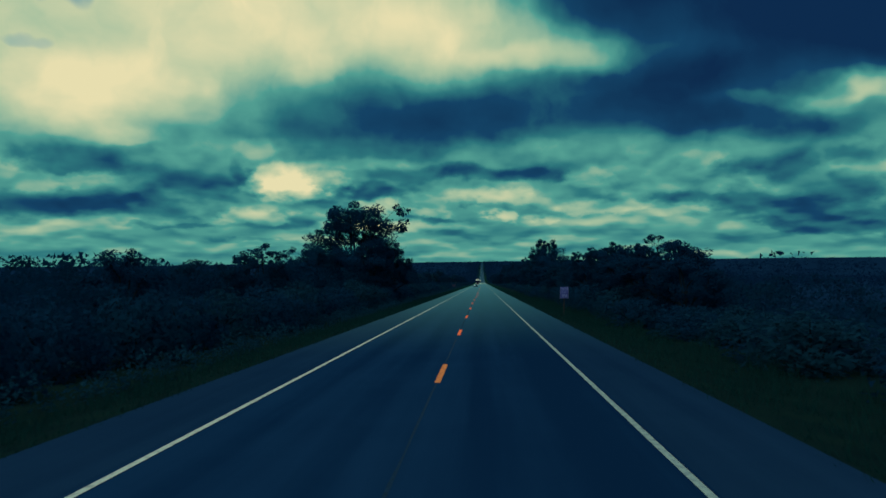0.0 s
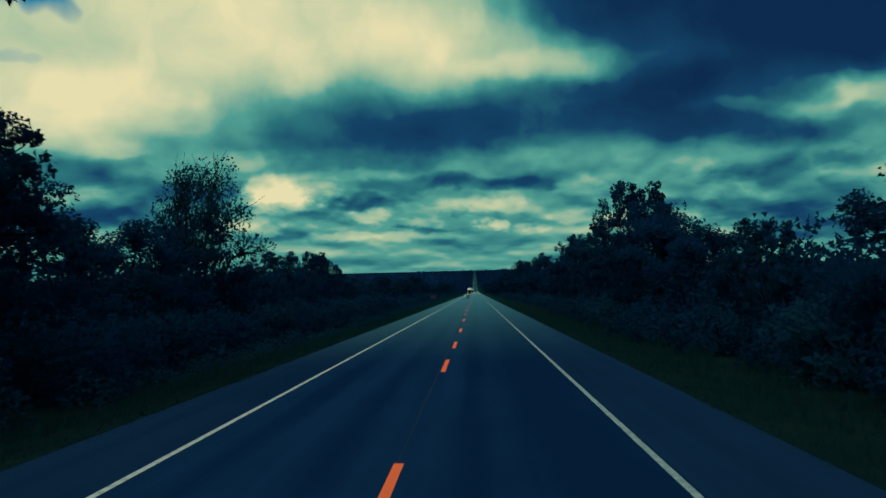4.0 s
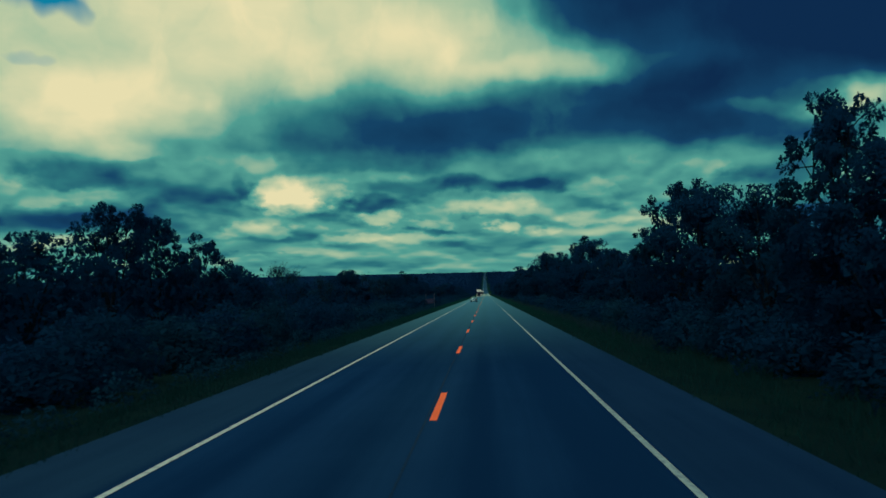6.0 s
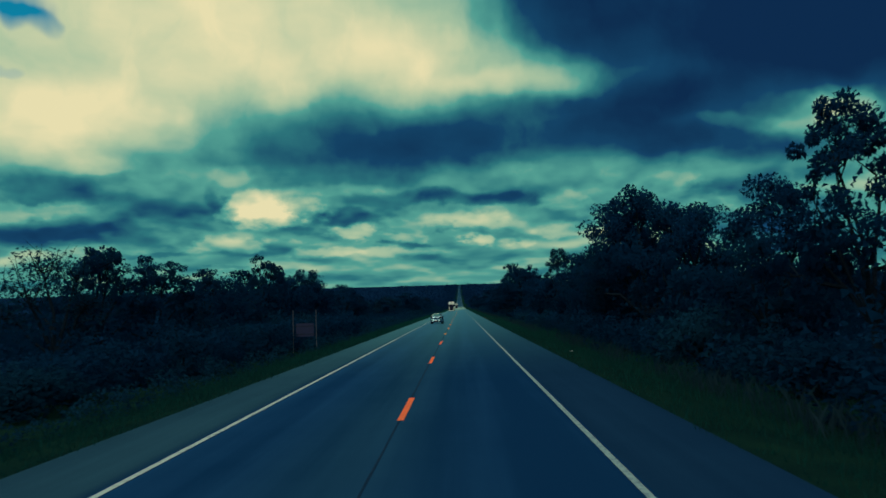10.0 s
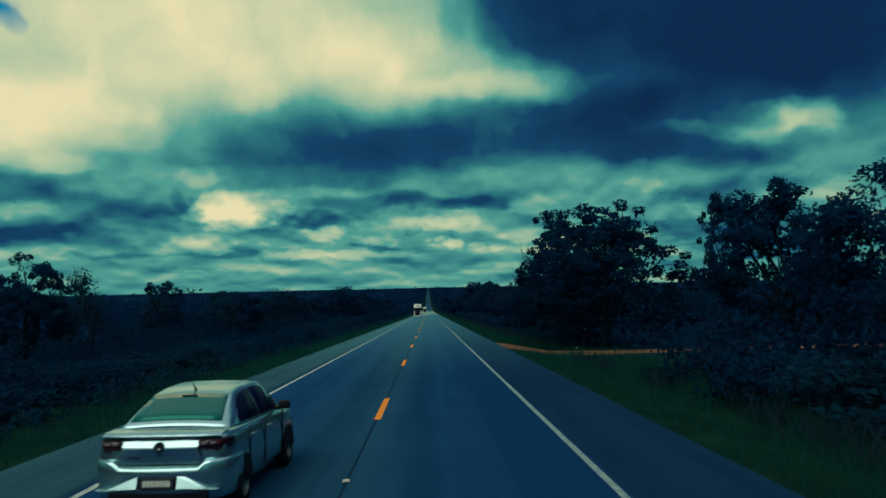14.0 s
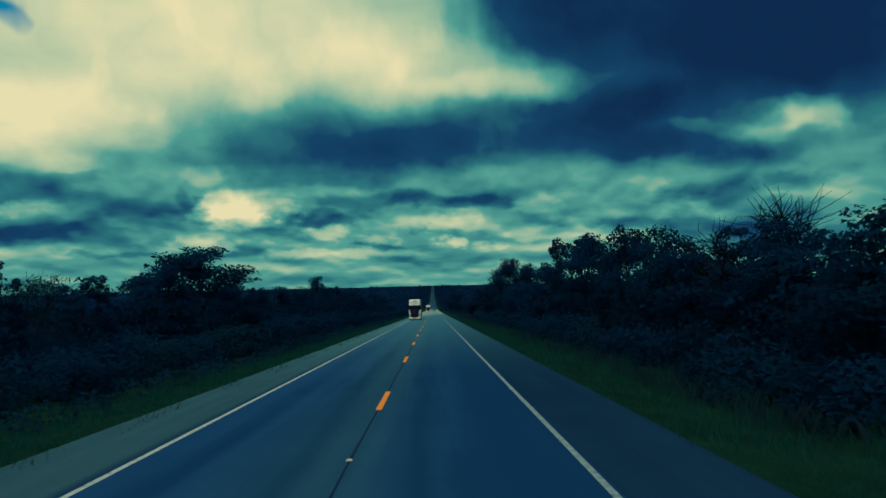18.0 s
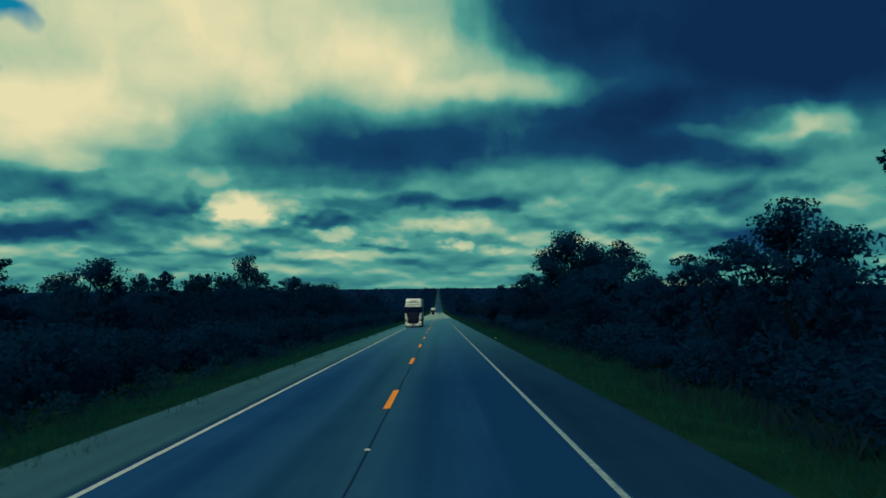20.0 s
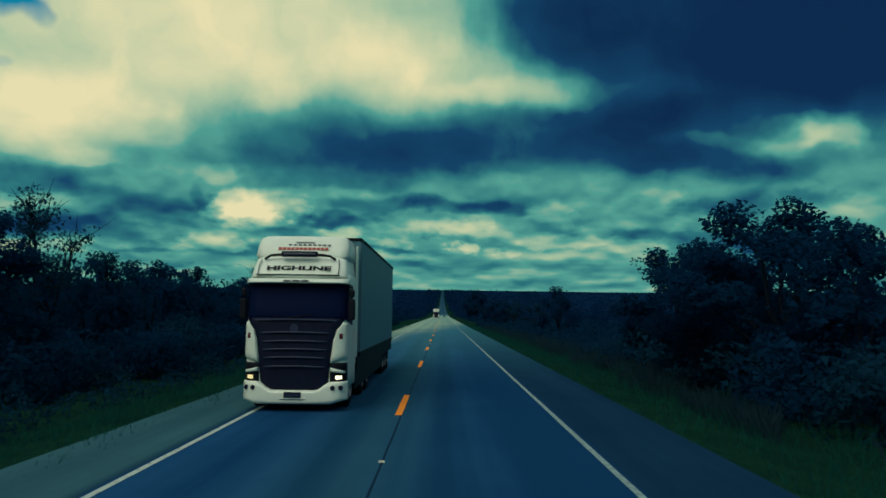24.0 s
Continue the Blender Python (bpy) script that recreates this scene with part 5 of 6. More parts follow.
def build_truck():
    """A semi-trailer truck that faces towards -y, its front bumper at y = 0."""
    t = thing("semi_truck", "white semi-trailer truck with dark grille and lit headlights", "truck")
    W_ = CAB_HALF
    bm = bmesh.new()
    shell(bm, [(z, cab_front(0, z) + 0.02, W_ - 0.015) for z in (0.5, 0.8, 1.1, 1.4, 1.7, 2.0, 2.3, 2.6, 2.85, 3.0)] + [(3.08, 0.50, W_ - 0.05)], 2.25, 0.26)
    part("cab", bm, WHITE_CAB, t)
    # high roof with its sloping face
    bm = bmesh.new()
    shell(bm, [(2.97, 0.28, W_ - 0.06), (3.03, 0.31, W_ - 0.05), (3.20, 0.44, W_ - 0.07), (3.40, 0.60, W_ - 0.11), (3.48, 0.72, W_ - 0.16), (3.52, 0.95, W_ - 0.3)], 2.3, 0.24)
    roof = part("high_roof", bm, WHITE_CAB, t)
    for s in (-1, 1):
        bm = bmesh.new()
        tube(bm, [(s * 0.96, 0.32, 3.03), (s * 0.97, 0.45, 3.20), (s * 0.94, 0.62, 3.40)], [0.012] * 3, 6)
        part("roof_groove", bm, SLAT, roof)
    # wind deflector
    bm = bmesh.new()
    shell(bm, [(3.43, 0.70, W_ - 0.10), (3.50, 0.70, W_ - 0.06), (3.70, 0.82, W_ - 0.07), (3.86, 0.92, W_ - 0.10), (3.94, 1.00, W_ - 0.14), (3.98, 1.12, W_ - 0.22), (4.0, 1.4, W_ - 0.34)], 2.35, 0.22)
    fairing = part("wind_deflector", bm, WHITE_CAB, t)
    slope = math.atan2(0.12, 0.20)
    bm = bmesh.new()
    for k in range(12):
        x = -0.60 + k * 0.104
        box(bm, x, x + 0.085, -0.008, 0.006, -0.034, 0.034)
    bars = part("red_print_bars", bm, RED, fairing)
    bars.matrix_basis = Matrix.Translation((0.02, 0.785, 3.66)) @ Matrix.Rotation(-slope, 4, "X")
    bm = bmesh.new()
    for k in range(9):
        x = -0.42 + k * 0.12
        box(bm, x, x + 0.08, -0.008, 0.006, -0.014, 0.014)
    bars = part("grey_print_bars", bm, SLAT, fairing)
    bars.matrix_basis = Matrix.Translation((0.08, 0.842, 3.755)) @ Matrix.Rotation(-slope, 4, "X")
    bm = bmesh.new()
    prism(bm, [(0.0, 0.0), (0.004, 0.035), (0.02, 0.035), (0.02, 0.0)], -0.26, 0.20)
    mark = part("print_mark", bm, POST_GREY, fairing)
    mark.matrix_basis = Matrix.Translation((0.1, 0.868, 3.80)) @ Matrix.Rotation(-slope, 4, "X")
    # lamp bar on the roof
    bm = bmesh.new()
    tube(bm, [(-0.86, 0.60, 3.40), (-0.72, 0.55, 3.48), (-0.5, 0.54, 3.50), (0.5, 0.54, 3.50), (0.72, 0.55, 3.48), (0.86, 0.60, 3.40)], [0.03] * 6, 8)
    bar = part("lamp_bar", bm, BLACK, t)
    bm = bmesh.new()
    box(bm, -0.44, 0.44, 0.42, 0.58, 3.45, 3.58, 0.04)
    part("lamp_housing", bm, DARK_GRILLE, bar)
    bm = bmesh.new()
    box(bm, -0.38, 0.38, 0.408, 0.43, 3.50, 3.54, 0.008)
    part("lamp_strip", bm, POST_GREY, bar)
    roof_slope = math.atan2(0.16, 0.20)
    lettering("lettering", "HIGHLINE", 0.17, BLACK, t,
              Matrix.Translation((0.0, 0.415, 3.185)) @ Matrix.Rotation(-roof_slope, 4, "X") @ face @ Matrix.Diagonal((2.05, 1, 1, 1)), bold=0.007)
    # visor
    bm = bmesh.new()
    moulded(bm, lambda s, v: ((s - 0.5) * 2 * (W_ + 0.01), 2.84 + 0.11 * v), lambda x, z: 0.13 + 1.1 * (z - 2.84) + bowed(x, 0.24), 0.06, 0.30, 20, 6, 0.2)
    visor = part("sun_visor", bm, WHITE_CAB, t)
    for x in (-0.30, -0.09, 0.12):
        bm = bmesh.new()
        box(bm, x, x + 0.17, 0.075, 0.14, 2.875, 2.905, 0.006)
        part("marker_light", bm, DARK_GRILLE, visor)
    bm = bmesh.new()
    box(bm, -1.0, 1.0, 0.27, 0.36, 3.025, 3.045, 0.004)
    part("roof_seam", bm, BLACK, t)
    # windscreen that wraps round both corners
    bm = bmesh.new()
    moulded(bm, lambda s, v: ((s - 0.5) * 2 * W_, 2.02 + 0.82 * v), cab_front, 0.012, 0.03, 24, 8, 0.05)
    part("windscreen", bm, DARK_GLASS, t)
    for s in (-1, 1):
        bm = bmesh.new()
        prism(bm, [(0.40, 2.0), (0.56, 2.84), (1.35, 2.84), (1.35, 1.9)], s * (W_ - 0.03), s * (W_ + 0.006), 0.01)
        part("side_window", bm, DARK_GLASS, t)
        bm = bmesh.new()
        tube(bm, [(s * 0.08 - 0.3, 0.13, 2.06), (s * 0.5 - 0.1, 0.16, 2.15)], [0.012, 0.008], 5)
        part("wiper", bm, BLACK, t)
    # grille: a dark panel that narrows to the bottom, with bright-edged slats
    bm = bmesh.new()
    moulded(bm, lambda s, v: ((s - 0.5) * 2 * grille_half(0.45 + 1.62 * v), 0.45 + 1.62 * v), cab_front, 0.035, 0.06, 16, 22, 0.06)
    grille = part("grille", bm, DARK_GRILLE, t)
    for z in (2.00, 1.72, 1.53, 1.35, 1.17, 0.97):
        bm = bmesh.new()
        hw = grille_half(z) - (0.10 if z > 1.9 else 0.04)
        moulded(bm, lambda s, v: ((s - 0.5) * 2 * hw, z + 0.05 * v - 0.10 * (s - 0.5) ** 2), cab_front, 0.085, 0.0, 12, 4, 0.25)
        part("slat", bm, SLAT, grille)
    bm = bmesh.new()
    tube(bm, [(-0.02, 0.125, 1.83), (-0.02, 0.155, 1.83)], [0.10, 0.11], 20)
    part("round_badge", bm, SLAT, grille)
    for s in (-1, 1):
        # white corner panels beside the grille, swelling round the corners
        def panel(u, v, s=s):
            z = 1.06 + 0.12 * u + v * (0.92 - 0.14 * u)
            inner = grille_half(z - 0.02) + 0.015
            return s * (inner + (W_ + 0.012 - inner) * u), z
        bm = bmesh.new()
        moulded(bm, panel, cab_front, 0.075, 0.16, 12, 16, 0.2)
        cheek = part("corner_panel", bm, WHITE_CAB, t)
        bm = bmesh.new()
        moulded(bm, lambda u, v: (s * (1.03 + 0.11 * u), 1.58 + 0.17 * v), cab_front, 0.082, -0.06, 6, 6, 0.2)
        part("emblem_patch", bm, DARK_RED, cheek)
        bm = bmesh.new()
        moulded(bm, lambda u, v: (s * (0.84 + (W_ - 0.84) * u), 0.60 + 0.47 * v), cab_front, 0.03, 0.10, 10, 8, 0.1)
        lampbox = part("headlight_housing", bm, BLACK, t)
        bm = bmesh.new()
        moulded(bm, lambda u, v: (s * (0.84 + (W_ - 0.02 - 0.84) * u), 0.88 + (0.10 - 0.03 * u) * v - 0.05 * u), cab_front, 0.11, 0.0, 12, 6, 0.3)
        part("lamp_brow", bm, WHITE_CAB, t)
        bm = bmesh.new()
        moulded(bm, lambda u, v: (s * (0.96 + 0.17 * u), 0.70 + 0.10 * v), cab_front, 0.075, -0.01, 8, 6, 0.4)
        part("headlight", bm, HEADLIGHT if s > 0 else MARKER, lampbox, "lit headlight")
        # mirrors on their arms
        bm = bmesh.new()
        box(bm, min(s * 1.22, s * 1.38), max(s * 1.22, s * 1.38), 0.34, 0.50, 2.02, 2.50, 0.05)
        box(bm, min(s * 1.23, s * 1.36), max(s * 1.23, s * 1.36), 0.36, 0.50, 2.53, 2.72, 0.05)
        tube(bm, [(s * 1.16, 0.5, 2.78), (s * 1.30, 0.44, 2.76), (s * 1.30, 0.43, 2.45)], [0.025, 0.025, 0.02], 6)
        part("mirror", bm, BLACK, t)

    # bumper, dished in the middle and rounded at the ends
    def bumper_at(s, v):
        x = (s - 0.5) * 2 * (W_ + 0.02)
        top = 0.47 + 0.19 * knots(abs(x), ((0.5, 0.0), (0.88, 1.0)))
        low = 0.17 + 0.08 * knots(abs(x), ((0.8, 0.0), (1.22, 1.0)))
        return x, low + (top - low) * v

    def bumper_front(x, z):
        return 0.07 + bowed(x, 0.34) + 0.10 * max(0.0, 0.34 - z)
    bm = bmesh.new()
    moulded(bm, bumper_at, bumper_front, 0.07, 0.30, 30, 10, 0.16)
    bumper = part("bumper", bm, WHITE_CAB, t)
    for x in (-1.10, -0.93, 0.93, 1.10):
        bm = bmesh.new()
        y = bumper_front(x, 0.53) - 0.075
        tube(bm, [(x, y - 0.012, 0.53), (x, y + 0.08, 0.53)], [0.052, 0.058], 14)
        part("fog_lamp", bm, DARK_GRILLE, bumper)
    bm = bmesh.new()
    box(bm, -0.2, 0.2, -0.02, 0.02, 0.32, 0.44, 0.004)
    plate = part("number_plate", bm, DARK_GRILLE, bumper)
    bm = bmesh.new()
    for k in range(7):
        box(bm, -0.17 + k * 0.05, -0.135 + k * 0.05, -0.0235, -0.0205, 0.35, 0.405)
    part("plate_bars", bm, SLAT, plate)
    bm = bmesh.new()
    moulded(bm, lambda s, v: ((s - 0.5) * 0.86, 0.25 + 0.10 * (s - 0.5) ** 2 + 0.05 * v * (1 - 3.2 * (s - 0.5) ** 2)), bumper_front, 0.085, 0.0, 12, 3, 0.3)
    part("lower_lip", bm, SLAT, bumper)
    # chassis and fenders
    bm = bmesh.new()
    box(bm, -0.45, 0.45, 0.5, 6.4, 0.55, 0.9, 0.02)
    box(bm, -1.1, 1.1, 2.4, 4.4, 0.45, 1.0, 0.05)
    box(bm, -1.12, 1.12, 0.5, 2.2, 0.30, 0.72, 0.05)
    part("chassis", bm, BLACK, t)
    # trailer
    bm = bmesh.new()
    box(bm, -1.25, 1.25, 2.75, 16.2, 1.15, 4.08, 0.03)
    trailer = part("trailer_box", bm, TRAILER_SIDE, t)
    for s in (-1, 1):
        bm = bmesh.new()
        prism(bm, [(2.26, 0.95), (2.36, 3.86), (2.62, 3.86), (2.62, 0.95)], s * (W_ - 0.05), s * (W_ - 0.005), 0.012)
        part("side_fairing", bm, WHITE_CAB, t)
        bm = bmesh.new()
        box(bm, min(s * 1.246, s * 1.258), max(s * 1.246, s * 1.258), 2.76, 2.86, 1.2, 4.02, 0.003)
        part("trailer_corner_post", bm, POST_GREY, trailer)
    bm = bmesh.new()
    for s in (-1, 1):
        box(bm, min(s * 1.2, s * 1.27), max(s * 1.2, s * 1.27), 2.74, 16.21, 4.03, 4.10, 0.01)
        box(bm, min(s * 1.2, s * 1.27), max(s * 1.2, s * 1.27), 2.74, 16.21, 1.08, 1.2, 0.01)
    box(bm, -1.27, 1.27, 2.72, 2.78, 4.03, 4.10, 0.01)
    part("trailer_rails", bm, BLACK, trailer)
    bm = bmesh.new()
    box(bm, -0.5, 0.5, 4.0, 16.0, 0.85, 1.15, 0.02)
    for s in (-1, 1):
        box(bm, min(s * 1.12, s * 1.2), max(s * 1.12, s * 1.2), 2.3, 11.3, 0.32, 1.1, 0.02)
        box(bm, min(s * 1.16, s * 1.235), max(s * 1.16, s * 1.235), 2.3, 16.1, 0.72, 1.1, 0.02)
    part("underframe", bm, BLACK, trailer)
    for y in (1.35, 4.3, 5.6, 12.0, 13.25, 14.5):
        for s in (-1, 1):
            wheel_parts(t, s * 1.02, y, 0.5, 0.34, s)
    return t


truck = build_truck()
truck.location, truck.scale = (-2.58, 584.0, 0.0), (1.0, 1.0, 1.06)


def build_car():
    """A saloon that drives towards +y, its rear bumper at y = 0."""
    c = thing("saloon_car", "silver-grey four-door saloon car with dark tail lamps", "car")

    def mirrored(pts):
        return pts + [(-x, y, z) for x, y, z in pts[-2::-1]]

    def ring(y, hw, lo, hi, crown=0.025):
        side = ((-0.80, lo), (-0.93, lo + 0.05), (-0.985, lo + 0.16), (-1.0, lo + (hi - lo) * 0.52), (-0.985, lo + (hi - lo) * 0.74),
                (-0.965, hi - 0.10), (-0.93, hi - 0.035), (-0.87, hi))
        return mirrored([(x * hw, y, z) for x, z in side] + [(-0.45 * hw, y, hi + crown * 0.8), (0, y, hi + crown)])

    bm = bmesh.new()
    loft(bm, [ring(0.09, 0.60, 0.36, 0.93), ring(0.11, 0.72, 0.31, 0.97), ring(0.17, 0.785, 0.27, 0.995), ring(0.30, 0.815, 0.24, 1.012), ring(0.55, 0.83, 0.22, 1.015),
              ring(1.1, 0.833, 0.20, 1.005), ring(2.0, 0.835, 0.19, 0.985), ring(2.9, 0.83, 0.19, 0.965), ring(3.4, 0.82, 0.20, 0.92), ring(3.8, 0.80, 0.23, 0.86),
              ring(4.05, 0.74, 0.27, 0.78), ring(4.18, 0.64, 0.32, 0.68), ring(4.22, 0.5, 0.38, 0.60)])
    body = part("body", bm, SILVER, c)

    # the cabin: distance, half-width and height of the belt, half-width and height of the roof edge
    cabin = ((0.50, 0.70, 1.03, 0.655, 1.045), (0.85, 0.725, 1.025, 0.60, 1.235), (1.20, 0.74, 1.02, 0.55, 1.395), (1.55, 0.75, 1.01, 0.545, 1.450),
             (2.15, 0.75, 1.00, 0.55, 1.465), (2.60, 0.75, 0.99, 0.56, 1.425), (2.95, 0.73, 0.98, 0.60, 1.22), (3.28, 0.70, 0.965, 0.64, 0.99))

    def cabin_at(y):
        for a, b in zip(cabin, cabin[1:]):
            if y <= b[0]:
                t = max(0.0, (y - a[0]) / (b[0] - a[0]))
                return [p + (q - p) * t for p, q in zip(a, b)]
        return list(cabin[-1])

    def cabin_ring(y):
        y, hb, zb, ht, zt = cabin_at(y)
        rise_ = zt - zb
        return mirrored([(-hb, y, zb - 0.03), (-hb, y, zb), (-hb + (hb - ht) * 0.45, y, zb + rise_ * 0.5), (-ht, y, zt - rise_ * 0.12), (-ht + 0.035, y, zt - rise_ * 0.03),
                         (-ht + 0.10, y, zt), (-ht * 0.45, y, zt + 0.014), (0, y, zt + 0.019)])

    bm = bmesh.new()
    loft(bm, [cabin_ring(y) for y in (0.50, 0.66, 0.85, 1.03, 1.20, 1.32, 1.55, 1.85, 2.15, 2.40, 2.60, 2.95, 3.28)])
    roof = part("roof", bm, SILVER, c)

    def pane(name, grid, inward, mat, parent=c):
        """A sheet of glass with thickness through rows of points."""
        bm = bmesh.new()
        k = Vector(inward)
        out = [[bm.verts.new(p) for p in row] for row in grid]
        inn = [[bm.verts.new(Vector(p) + k) for p in row] for row in grid]
        for i in range(len(grid) - 1):
            for j in range(len(grid[0]) - 1):
                f = bm.faces.new((out[i][j], out[i][j + 1], out[i + 1][j + 1], out[i + 1][j]))
                f.smooth = True
        edge = [(0, j) for j in range(len(grid[0]))] + [(i, len(grid[0]) - 1) for i in range(1, len(grid))]
        edge += [(len(grid) - 1, j) for j in range(len(grid[0]) - 2, -1, -1)] + [(i, 0) for i in range(len(grid) - 2, 0, -1)]
        for (i, j), (m, n) in zip(edge, edge[1:] + edge[:1]):
            bm.faces.new((out[i][j], out[m][n], inn[m][n], inn[i][j]))
        bmesh.ops.recalc_face_normals(bm, faces=bm.faces)
        return part(name, bm, mat, parent)

    def slope(y, u, lift):
        """A place on the sloping front or back of the cabin: u from side to side."""
        _, hb, zb, ht, zt = cabin_at(y)
        return (u * (ht - 0.035), y, zt + lift + 0.018 * (1 - u * u))

    rows = [[slope(y, u / 4 * (0.97 - 0.015 * (y - 0.6)), 0.012) for u in range(-4, 5)] for y in (0.60, 0.74, 0.88, 1.02, 1.15)]
    pane("rear_window", rows, (0, 0.02, -0.04), REAR_GLASS)
    rows = [[slope(y, u / 4, 0.012) for u in range(-4, 5)] for y in (2.68, 2.82, 2.95, 3.10, 3.22)]
    pane("windscreen", rows, (0, -0.02, -0.04), DARK_GLASS)
    # black shade of the rear window's edge and the high brake lamp
    bm = bmesh.new()
    box(bm, -0.10, 0.10, 1.08, 1.12, 1.372, 1.384, 0.004)
    part("brake_lamp", bm, BLACK, roof)

    def flank(s, y, t):
        """A place on the side of the cabin: t from the belt to the roof edge."""
        _, hb, zb, ht, zt = cabin_at(y)
        rise_ = zt - zb
        if t < 0.57:
            q = t / 0.57
            return (s * (hb - (hb - ht) * 0.45 * q + 0.007), y, zb + rise_ * 0.5 * q)
        q = (t - 0.57) / 0.43
        return (s * (hb - (hb - ht) * (0.45 + 0.55 * q) + 0.007), y, zb + rise_ * (0.5 + 0.38 * q))

    for s in (-1, 1):
        for stations in (((0.93, 0.06, 0.30), (1.10, 0.05, 0.80), (1.28, 0.05, 0.94), (1.50, 0.05, 0.97), (1.80, 0.05, 0.97)),
                         ((1.87, 0.05, 0.97), (2.15, 0.05, 0.97), (2.45, 0.05, 0.95), (2.70, 0.05, 0.88), (2.95, 0.06, 0.62))):
            rows = [[flank(s, y, lo + (hi - lo) * k / 3) for k in range(4)] for y, lo, hi in stations]
            pane("side_window", rows, (-s * 0.03, 0, 0), DARK_GLASS)
        # tail lamp wrapped round the corner
        bm = bmesh.new()
        plan = ((0.47, 0.055), (0.60, 0.075), (0.70, 0.115), (0.765, 0.19), (0.805, 0.30), (0.822, 0.40))
        low_, top_ = (0.845, 0.815, 0.80, 0.80, 0.82, 0.87), (0.935, 0.955, 0.962, 0.962, 0.955, 0.94)
        out = [[bm.verts.new((s * x, y - (0.0 if k in (0, 3) else 0.012), lo + (hi - lo) * (0, 0.2, 0.8, 1)[k])) for k in range(4)] for (x, y), lo, hi in zip(plan, low_, top_)]
        inn = [[bm.verts.new((v[k].co.x - s * 0.05, v[k].co.y + 0.06, v[k].co.z)) for k in (0, 3)] for v in out]
        for a, b, p, q in zip(out, out[1:], inn, inn[1:]):
            for k in range(3):
                bm.faces.new((a[k], b[k], b[k + 1], a[k + 1])).smooth = True
            bm.faces.new((a[0], p[0], q[0], b[0]))
            bm.faces.new((a[3], b[3], q[1], p[1]))
        bm.faces.new((*out[0], inn[0][1], inn[0][0]))
        bm.faces.new((*out[-1], inn[-1][1], inn[-1][0]))
        bmesh.ops.recalc_face_normals(bm, faces=bm.faces)
        lampob = part("tail_lamp", bm, TAIL_DARK, c, "smoked dark red tail lamp")
        for x, y, wd, mat in ((0.535, 0.045, 0.04, LENS), (0.64, 0.070, 0.035, LENS), (0.70, 0.095, 0.02, TAIL_RED)):
            bm = bmesh.new()
            box(bm, min(s * (x - wd), s * (x + wd)), max(s * (x - wd), s * (x + wd)), y - 0.012, y + 0.03, 0.895, 0.93, 0.008)
            part("lamp_lens", bm, mat, lampob)
        # door mirror on its foot
        bm = bmesh.new()
        box(bm, min(s * 0.82, s * 1.0), max(s * 0.82, s * 1.0), 2.62, 2.74, 0.985, 1.115, 0.045)
        box(bm, min(s * 0.74, s * 0.86), max(s * 0.74, s * 0.86), 2.68, 2.76, 0.97, 1.02, 0.015)
        part("mirror", bm, BLACK, c)
        for y in (0.78, 3.32):
            wheel_parts(c, s * 0.745, y, 0.30, 0.185, s)
            # dark arch round the wheel
            bm = bmesh.new()
            arcs = [[bm.verts.new((s * (0.842 if r_ < 0.34 else 0.838), y + r_ * math.cos(a_), 0.30 + r_ * math.sin(a_))) for r_ in (0.10, 0.335, 0.365)]
                    for a_ in [math.pi * k / 14 for k in range(15)]]
            for a, b in zip(arcs, arcs[1:]):
                for k in range(2):
                    bm.faces.new((a[k], a[k + 1], b[k + 1], b[k]))
            bmesh.ops.recalc_face_normals(bm, faces=bm.faces)
            bmesh.ops.solidify(bm, geom=list(bm.faces), thickness=0.01)
            part("wheel_arch", bm, BLACK, body)
        bm = bmesh.new()
        box(bm, min(s * 0.828, s * 0.842), max(s * 0.828, s * 0.842), 1.80, 1.812, 0.30, 0.98)
        box(bm, min(s * 0.828, s * 0.842), max(s * 0.828, s * 0.842), 1.02, 1.032, 0.55, 0.98)
        box(bm, min(s * 0.822, s * 0.840), max(s * 0.822, s * 0.840), 2.88, 2.892, 0.30, 0.95)
        part("door_seam", bm, BLACK, body)
        for y in (1.14, 1.95):
            bm = bmesh.new()
            box(bm, min(s * 0.82, s * 0.858), max(s * 0.82, s * 0.858), y, y + 0.17, 0.83, 0.86, 0.008)
            part("door_handle", bm, SILVER, body)

    # rear bumper swept round the corners; its upper edge stands higher beside the boot
    plan = [(-0.838, 0.62), (-0.835, 0.42), (-0.815, 0.24), (-0.765, 0.115), (-0.66, 0.045), (-0.56, 0.02), (-0.47, 0.005), (-0.28, -0.012), (0, -0.018)]
    plan += [(-x, y) for x, y in plan[-2::-1]]
    bm = bmesh.new()
    rings = []
    for i, (x, y) in enumerate(plan):
        a, b = plan[max(i - 1, 0)], plan[min(i + 1, len(plan) - 1)]
        nrm = Vector((b[1] - a[1], a[0] - b[0])).normalized()
        top_ = 0.655 + 0.085 * min(1.0, max(0.0, (abs(x) - 0.47) / 0.10))
        prof = ((-0.05, 0.25), (-0.012, 0.27), (0.0, 0.36), (0.004, 0.43), (0.018, 0.56), (0.018, top_ - 0.055), (0.0, top_ - 0.018), (-0.075, top_))
        rings.append([bm.verts.new((x + nrm.x * o, y + nrm.y * o, z)) for o, z in prof])
    for a, b in zip(rings, rings[1:]):
        for k in range(7):
            bm.faces.new((a[k], b[k], b[k + 1], a[k + 1])).smooth = k not in (0, 6)
    bmesh.ops.recalc_face_normals(bm, faces=bm.faces)
    bumper = part("bumper", bm, SILVER, c)
    bm = bmesh.new()
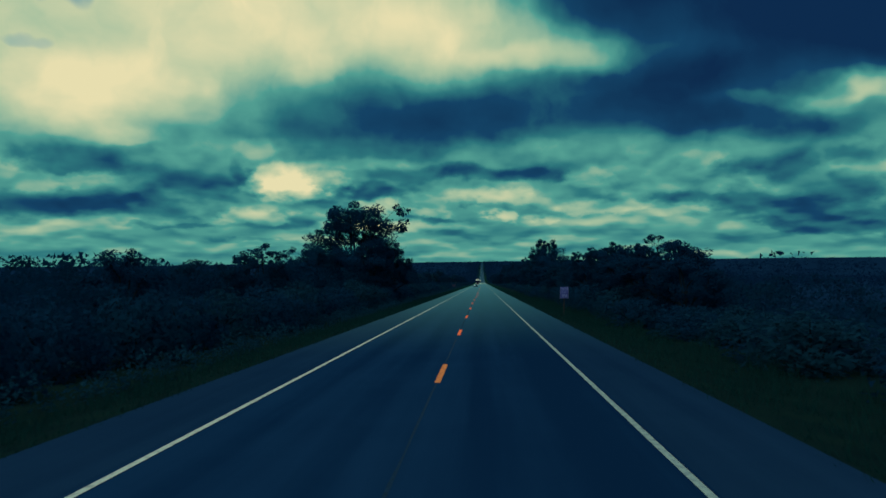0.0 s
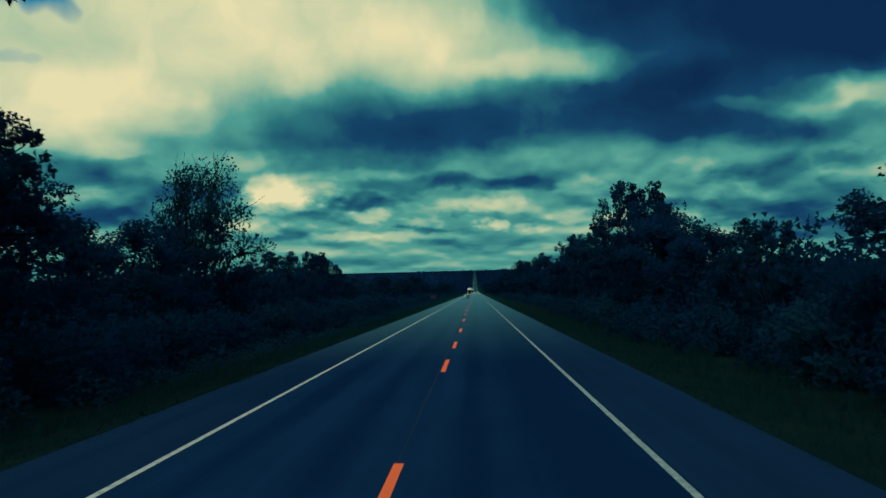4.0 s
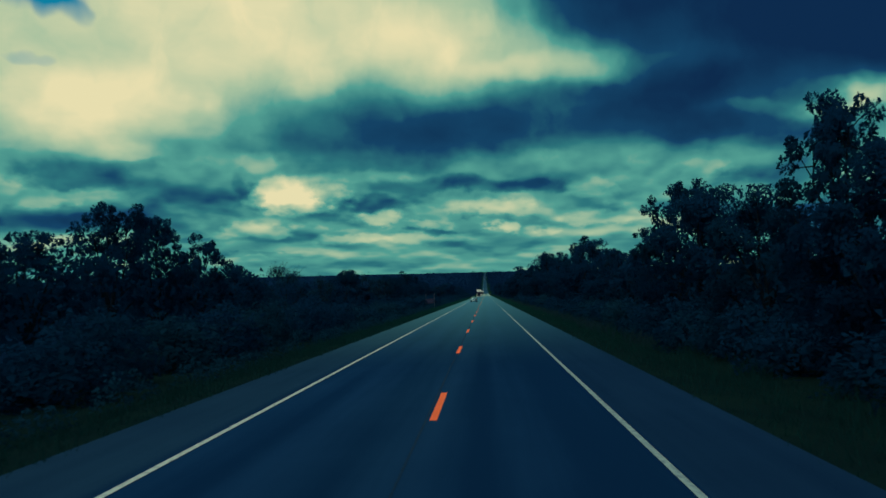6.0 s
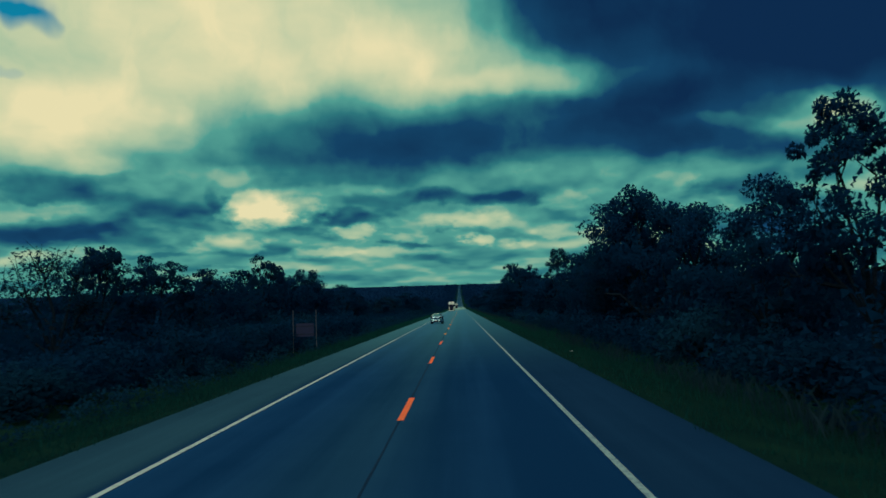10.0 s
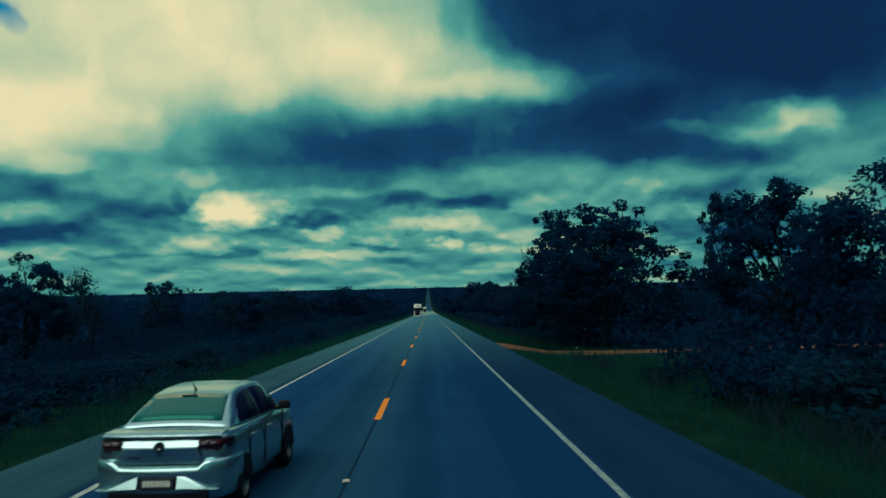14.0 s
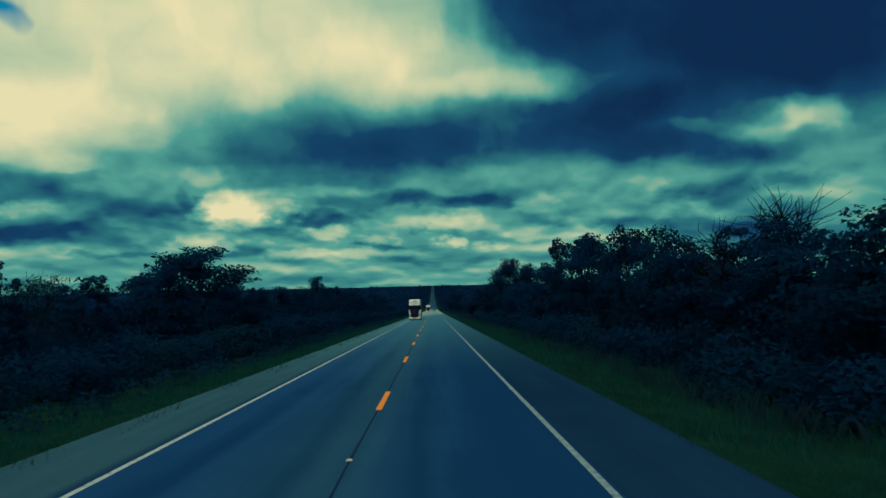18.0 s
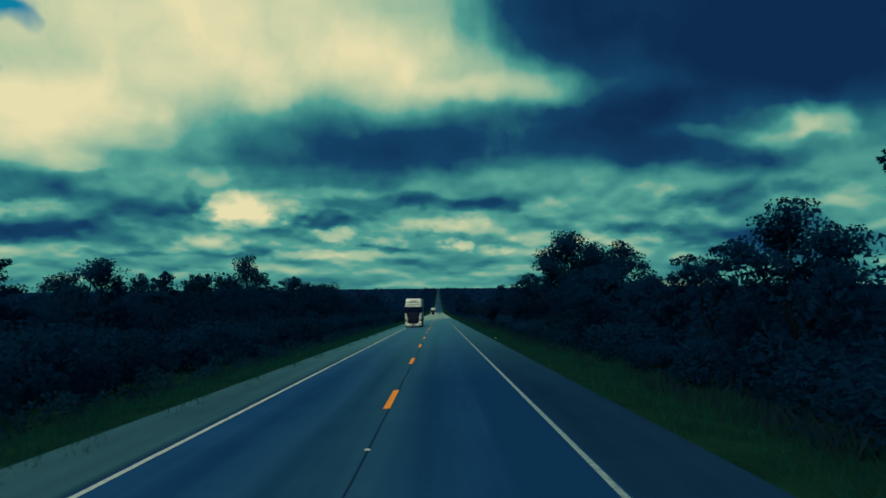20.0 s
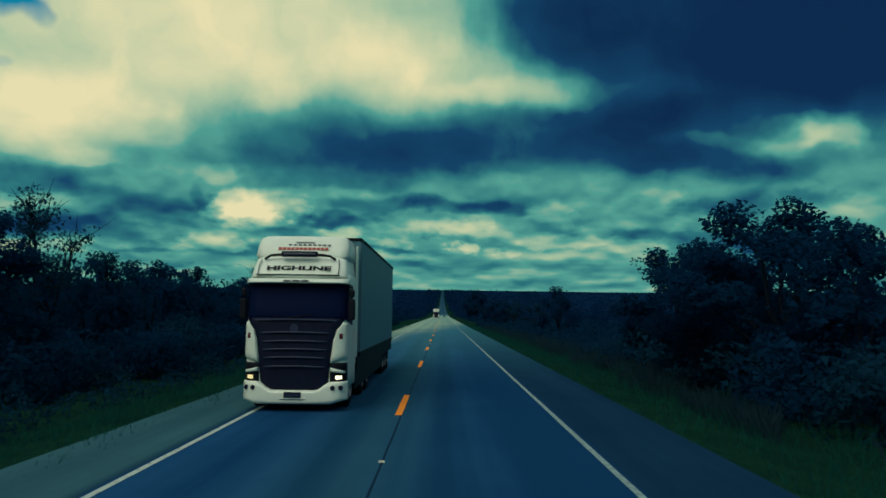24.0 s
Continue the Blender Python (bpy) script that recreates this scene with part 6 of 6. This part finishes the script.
    prism(bm, [(0.0, 0.22), (-0.022, 0.25), (-0.024, 0.345), (0.2, 0.36), (0.2, 0.22)], -0.60, 0.60, 0.012)
    part("bumper_valance", bm, BLACK, bumper)
    # boot lid: the upper face leans towards the sky, the lower one towards the road
    bm = bmesh.new()
    lid = []
    for u in (-1, -0.9, -0.5, 0, 0.5, 0.9, 1):
        bow = 0.02 * u * u
        lid.append([bm.verts.new((u * hw, y + bow, z)) for hw, y, z in ((0.455, 0.10, 0.655), (0.465, 0.058, 0.668), (0.50, 0.046, 0.74), (0.455, 0.022, 0.855),
                                                                       (0.455, 0.026, 0.872), (0.50, 0.075, 0.955), (0.53, 0.12, 0.965))])
    for a, b in zip(lid, lid[1:]):
        for k in range(6):
            bm.faces.new((a[k], b[k], b[k + 1], a[k + 1]))
    bmesh.ops.recalc_face_normals(bm, faces=bm.faces)
    boot = part("boot_lid", bm, SILVER, c)
    bm = bmesh.new()
    lip = []
    for u in (-1, -0.93, -0.6, 0, 0.6, 0.93, 1):
        bow = 0.09 * abs(u) ** 3
        lip.append([bm.verts.new((u * 0.735, y + bow, z - 0.012 * u * u)) for y, z in ((0.16, 0.965), (0.045, 0.975), (0.020, 0.995), (0.035, 1.022), (0.16, 1.045), (0.42, 1.050))])
    for a, b in zip(lip, lip[1:]):
        for k in range(5):
            bm.faces.new((a[k], b[k], b[k + 1], a[k + 1])).smooth = k > 1
    bmesh.ops.recalc_face_normals(bm, faces=bm.faces)
    part("boot_lip", bm, SILVER, boot)
    # black strip beneath the boot lip, put there as its shadow
    bm = bmesh.new()
    box(bm, -0.66, 0.66, 0.075, 0.14, 0.952, 0.972, 0.004)
    part("boot_seam", bm, BLACK, boot)
    # badge: a dark ring with a bright disc
    bm = bmesh.new()
    tube(bm, [(0, 0.008, 0.872), (0, 0.05, 0.872)], [0.062, 0.064], 20)
    badge = part("badge", bm, BLACK, boot)
    bm = bmesh.new()
    for a, b in (((-0.040, 0.035), (-0.014, -0.035)), ((-0.014, -0.035), (0.0, 0.0)), ((0.0, 0.0), (0.014, -0.035)), ((0.014, -0.035), (0.040, 0.035))):
        tube(bm, [(a[0], 0.004, 0.872 + a[1]), (b[0], 0.004, 0.872 + b[1])], [0.006, 0.006], 5)
    part("badge_shape", bm, CHROME, badge)
    bm = bmesh.new()
    tube(bm, [(0, 0.032, 0.775), (0, 0.06, 0.775)], [0.014, 0.014], 10)
    part("boot_lock", bm, BLACK, boot)
    bm = bmesh.new()
    for k in range(6):
        box(bm, -0.40 + k * 0.028, -0.382 + k * 0.028, 0.040, 0.046, 0.742, 0.757)
    part("lettering_bars", bm, BLACK, boot)
    # number plate in its recess between two sloping wings
    bm = bmesh.new()
    prism(bm, [(-0.040, 0.395), (-0.036, 0.535), (0.05, 0.535), (0.05, 0.395)], -0.235, 0.235, 0.006)
    part("plate_recess", bm, BLACK, bumper)
    for s in (-1, 1):
        bm = bmesh.new()
        a = [bm.verts.new(p) for p in ((s * 0.24, -0.075, 0.405), (s * 0.24, -0.030, 0.545), (s * 0.34, -0.022, 0.53), (s * 0.60, -0.010, 0.415), (s * 0.60, -0.055, 0.395))]
        b = [bm.verts.new((v.co.x, 0.08, v.co.z - 0.01)) for v in a]
        bm.faces.new(a)
        for i in range(5):
            bm.faces.new((a[i], b[i], b[(i + 1) % 5], a[(i + 1) % 5]))
        bmesh.ops.recalc_face_normals(bm, faces=bm.faces)
        part("bumper_wing", bm, SILVER, bumper)
    bm = bmesh.new()
    prism(bm, [(-0.030, 0.375), (-0.050, 0.39), (-0.030, 0.402), (0.05, 0.402), (0.05, 0.375)], -0.74, 0.74, 0.004)
    part("bumper_strip", bm, SILVER, bumper)
    bm = bmesh.new()
    box(bm, -0.2, 0.2, -0.058, -0.042, 0.405, 0.525, 0.004)
    plate = part("number_plate", bm, PLATE, bumper)
    bm = bmesh.new()
    for k in range(7):
        box(bm, -0.165 + k * 0.048, -0.124 + k * 0.048, -0.061, -0.0585, 0.428, 0.499)
    part("plate_bars", bm, PLATE_MARK, plate)
    bm = bmesh.new()
    tube(bm, [(0.0, 1.33, 1.435), (0.0, 1.29, 1.46), (-0.01, 1.16, 1.60)], [0.022, 0.012, 0.005], 6)
    part("aerial", bm, BLACK, c)
    return c


car = build_car()
car.matrix_basis = pose(-1.955, 336.2, 0.0, 0, 0, -2.35) @ Matrix.Scale(0.95, 4)
far_car = copy_thing(car, pose(1.75, 1020, rise(1020)))
tagged(far_car, "small distant car far along the straight road", "car")
far_truck = copy_thing(truck, pose(-1.9, 905, 0))
tagged(far_truck, "distant white truck far along the straight road", "truck")
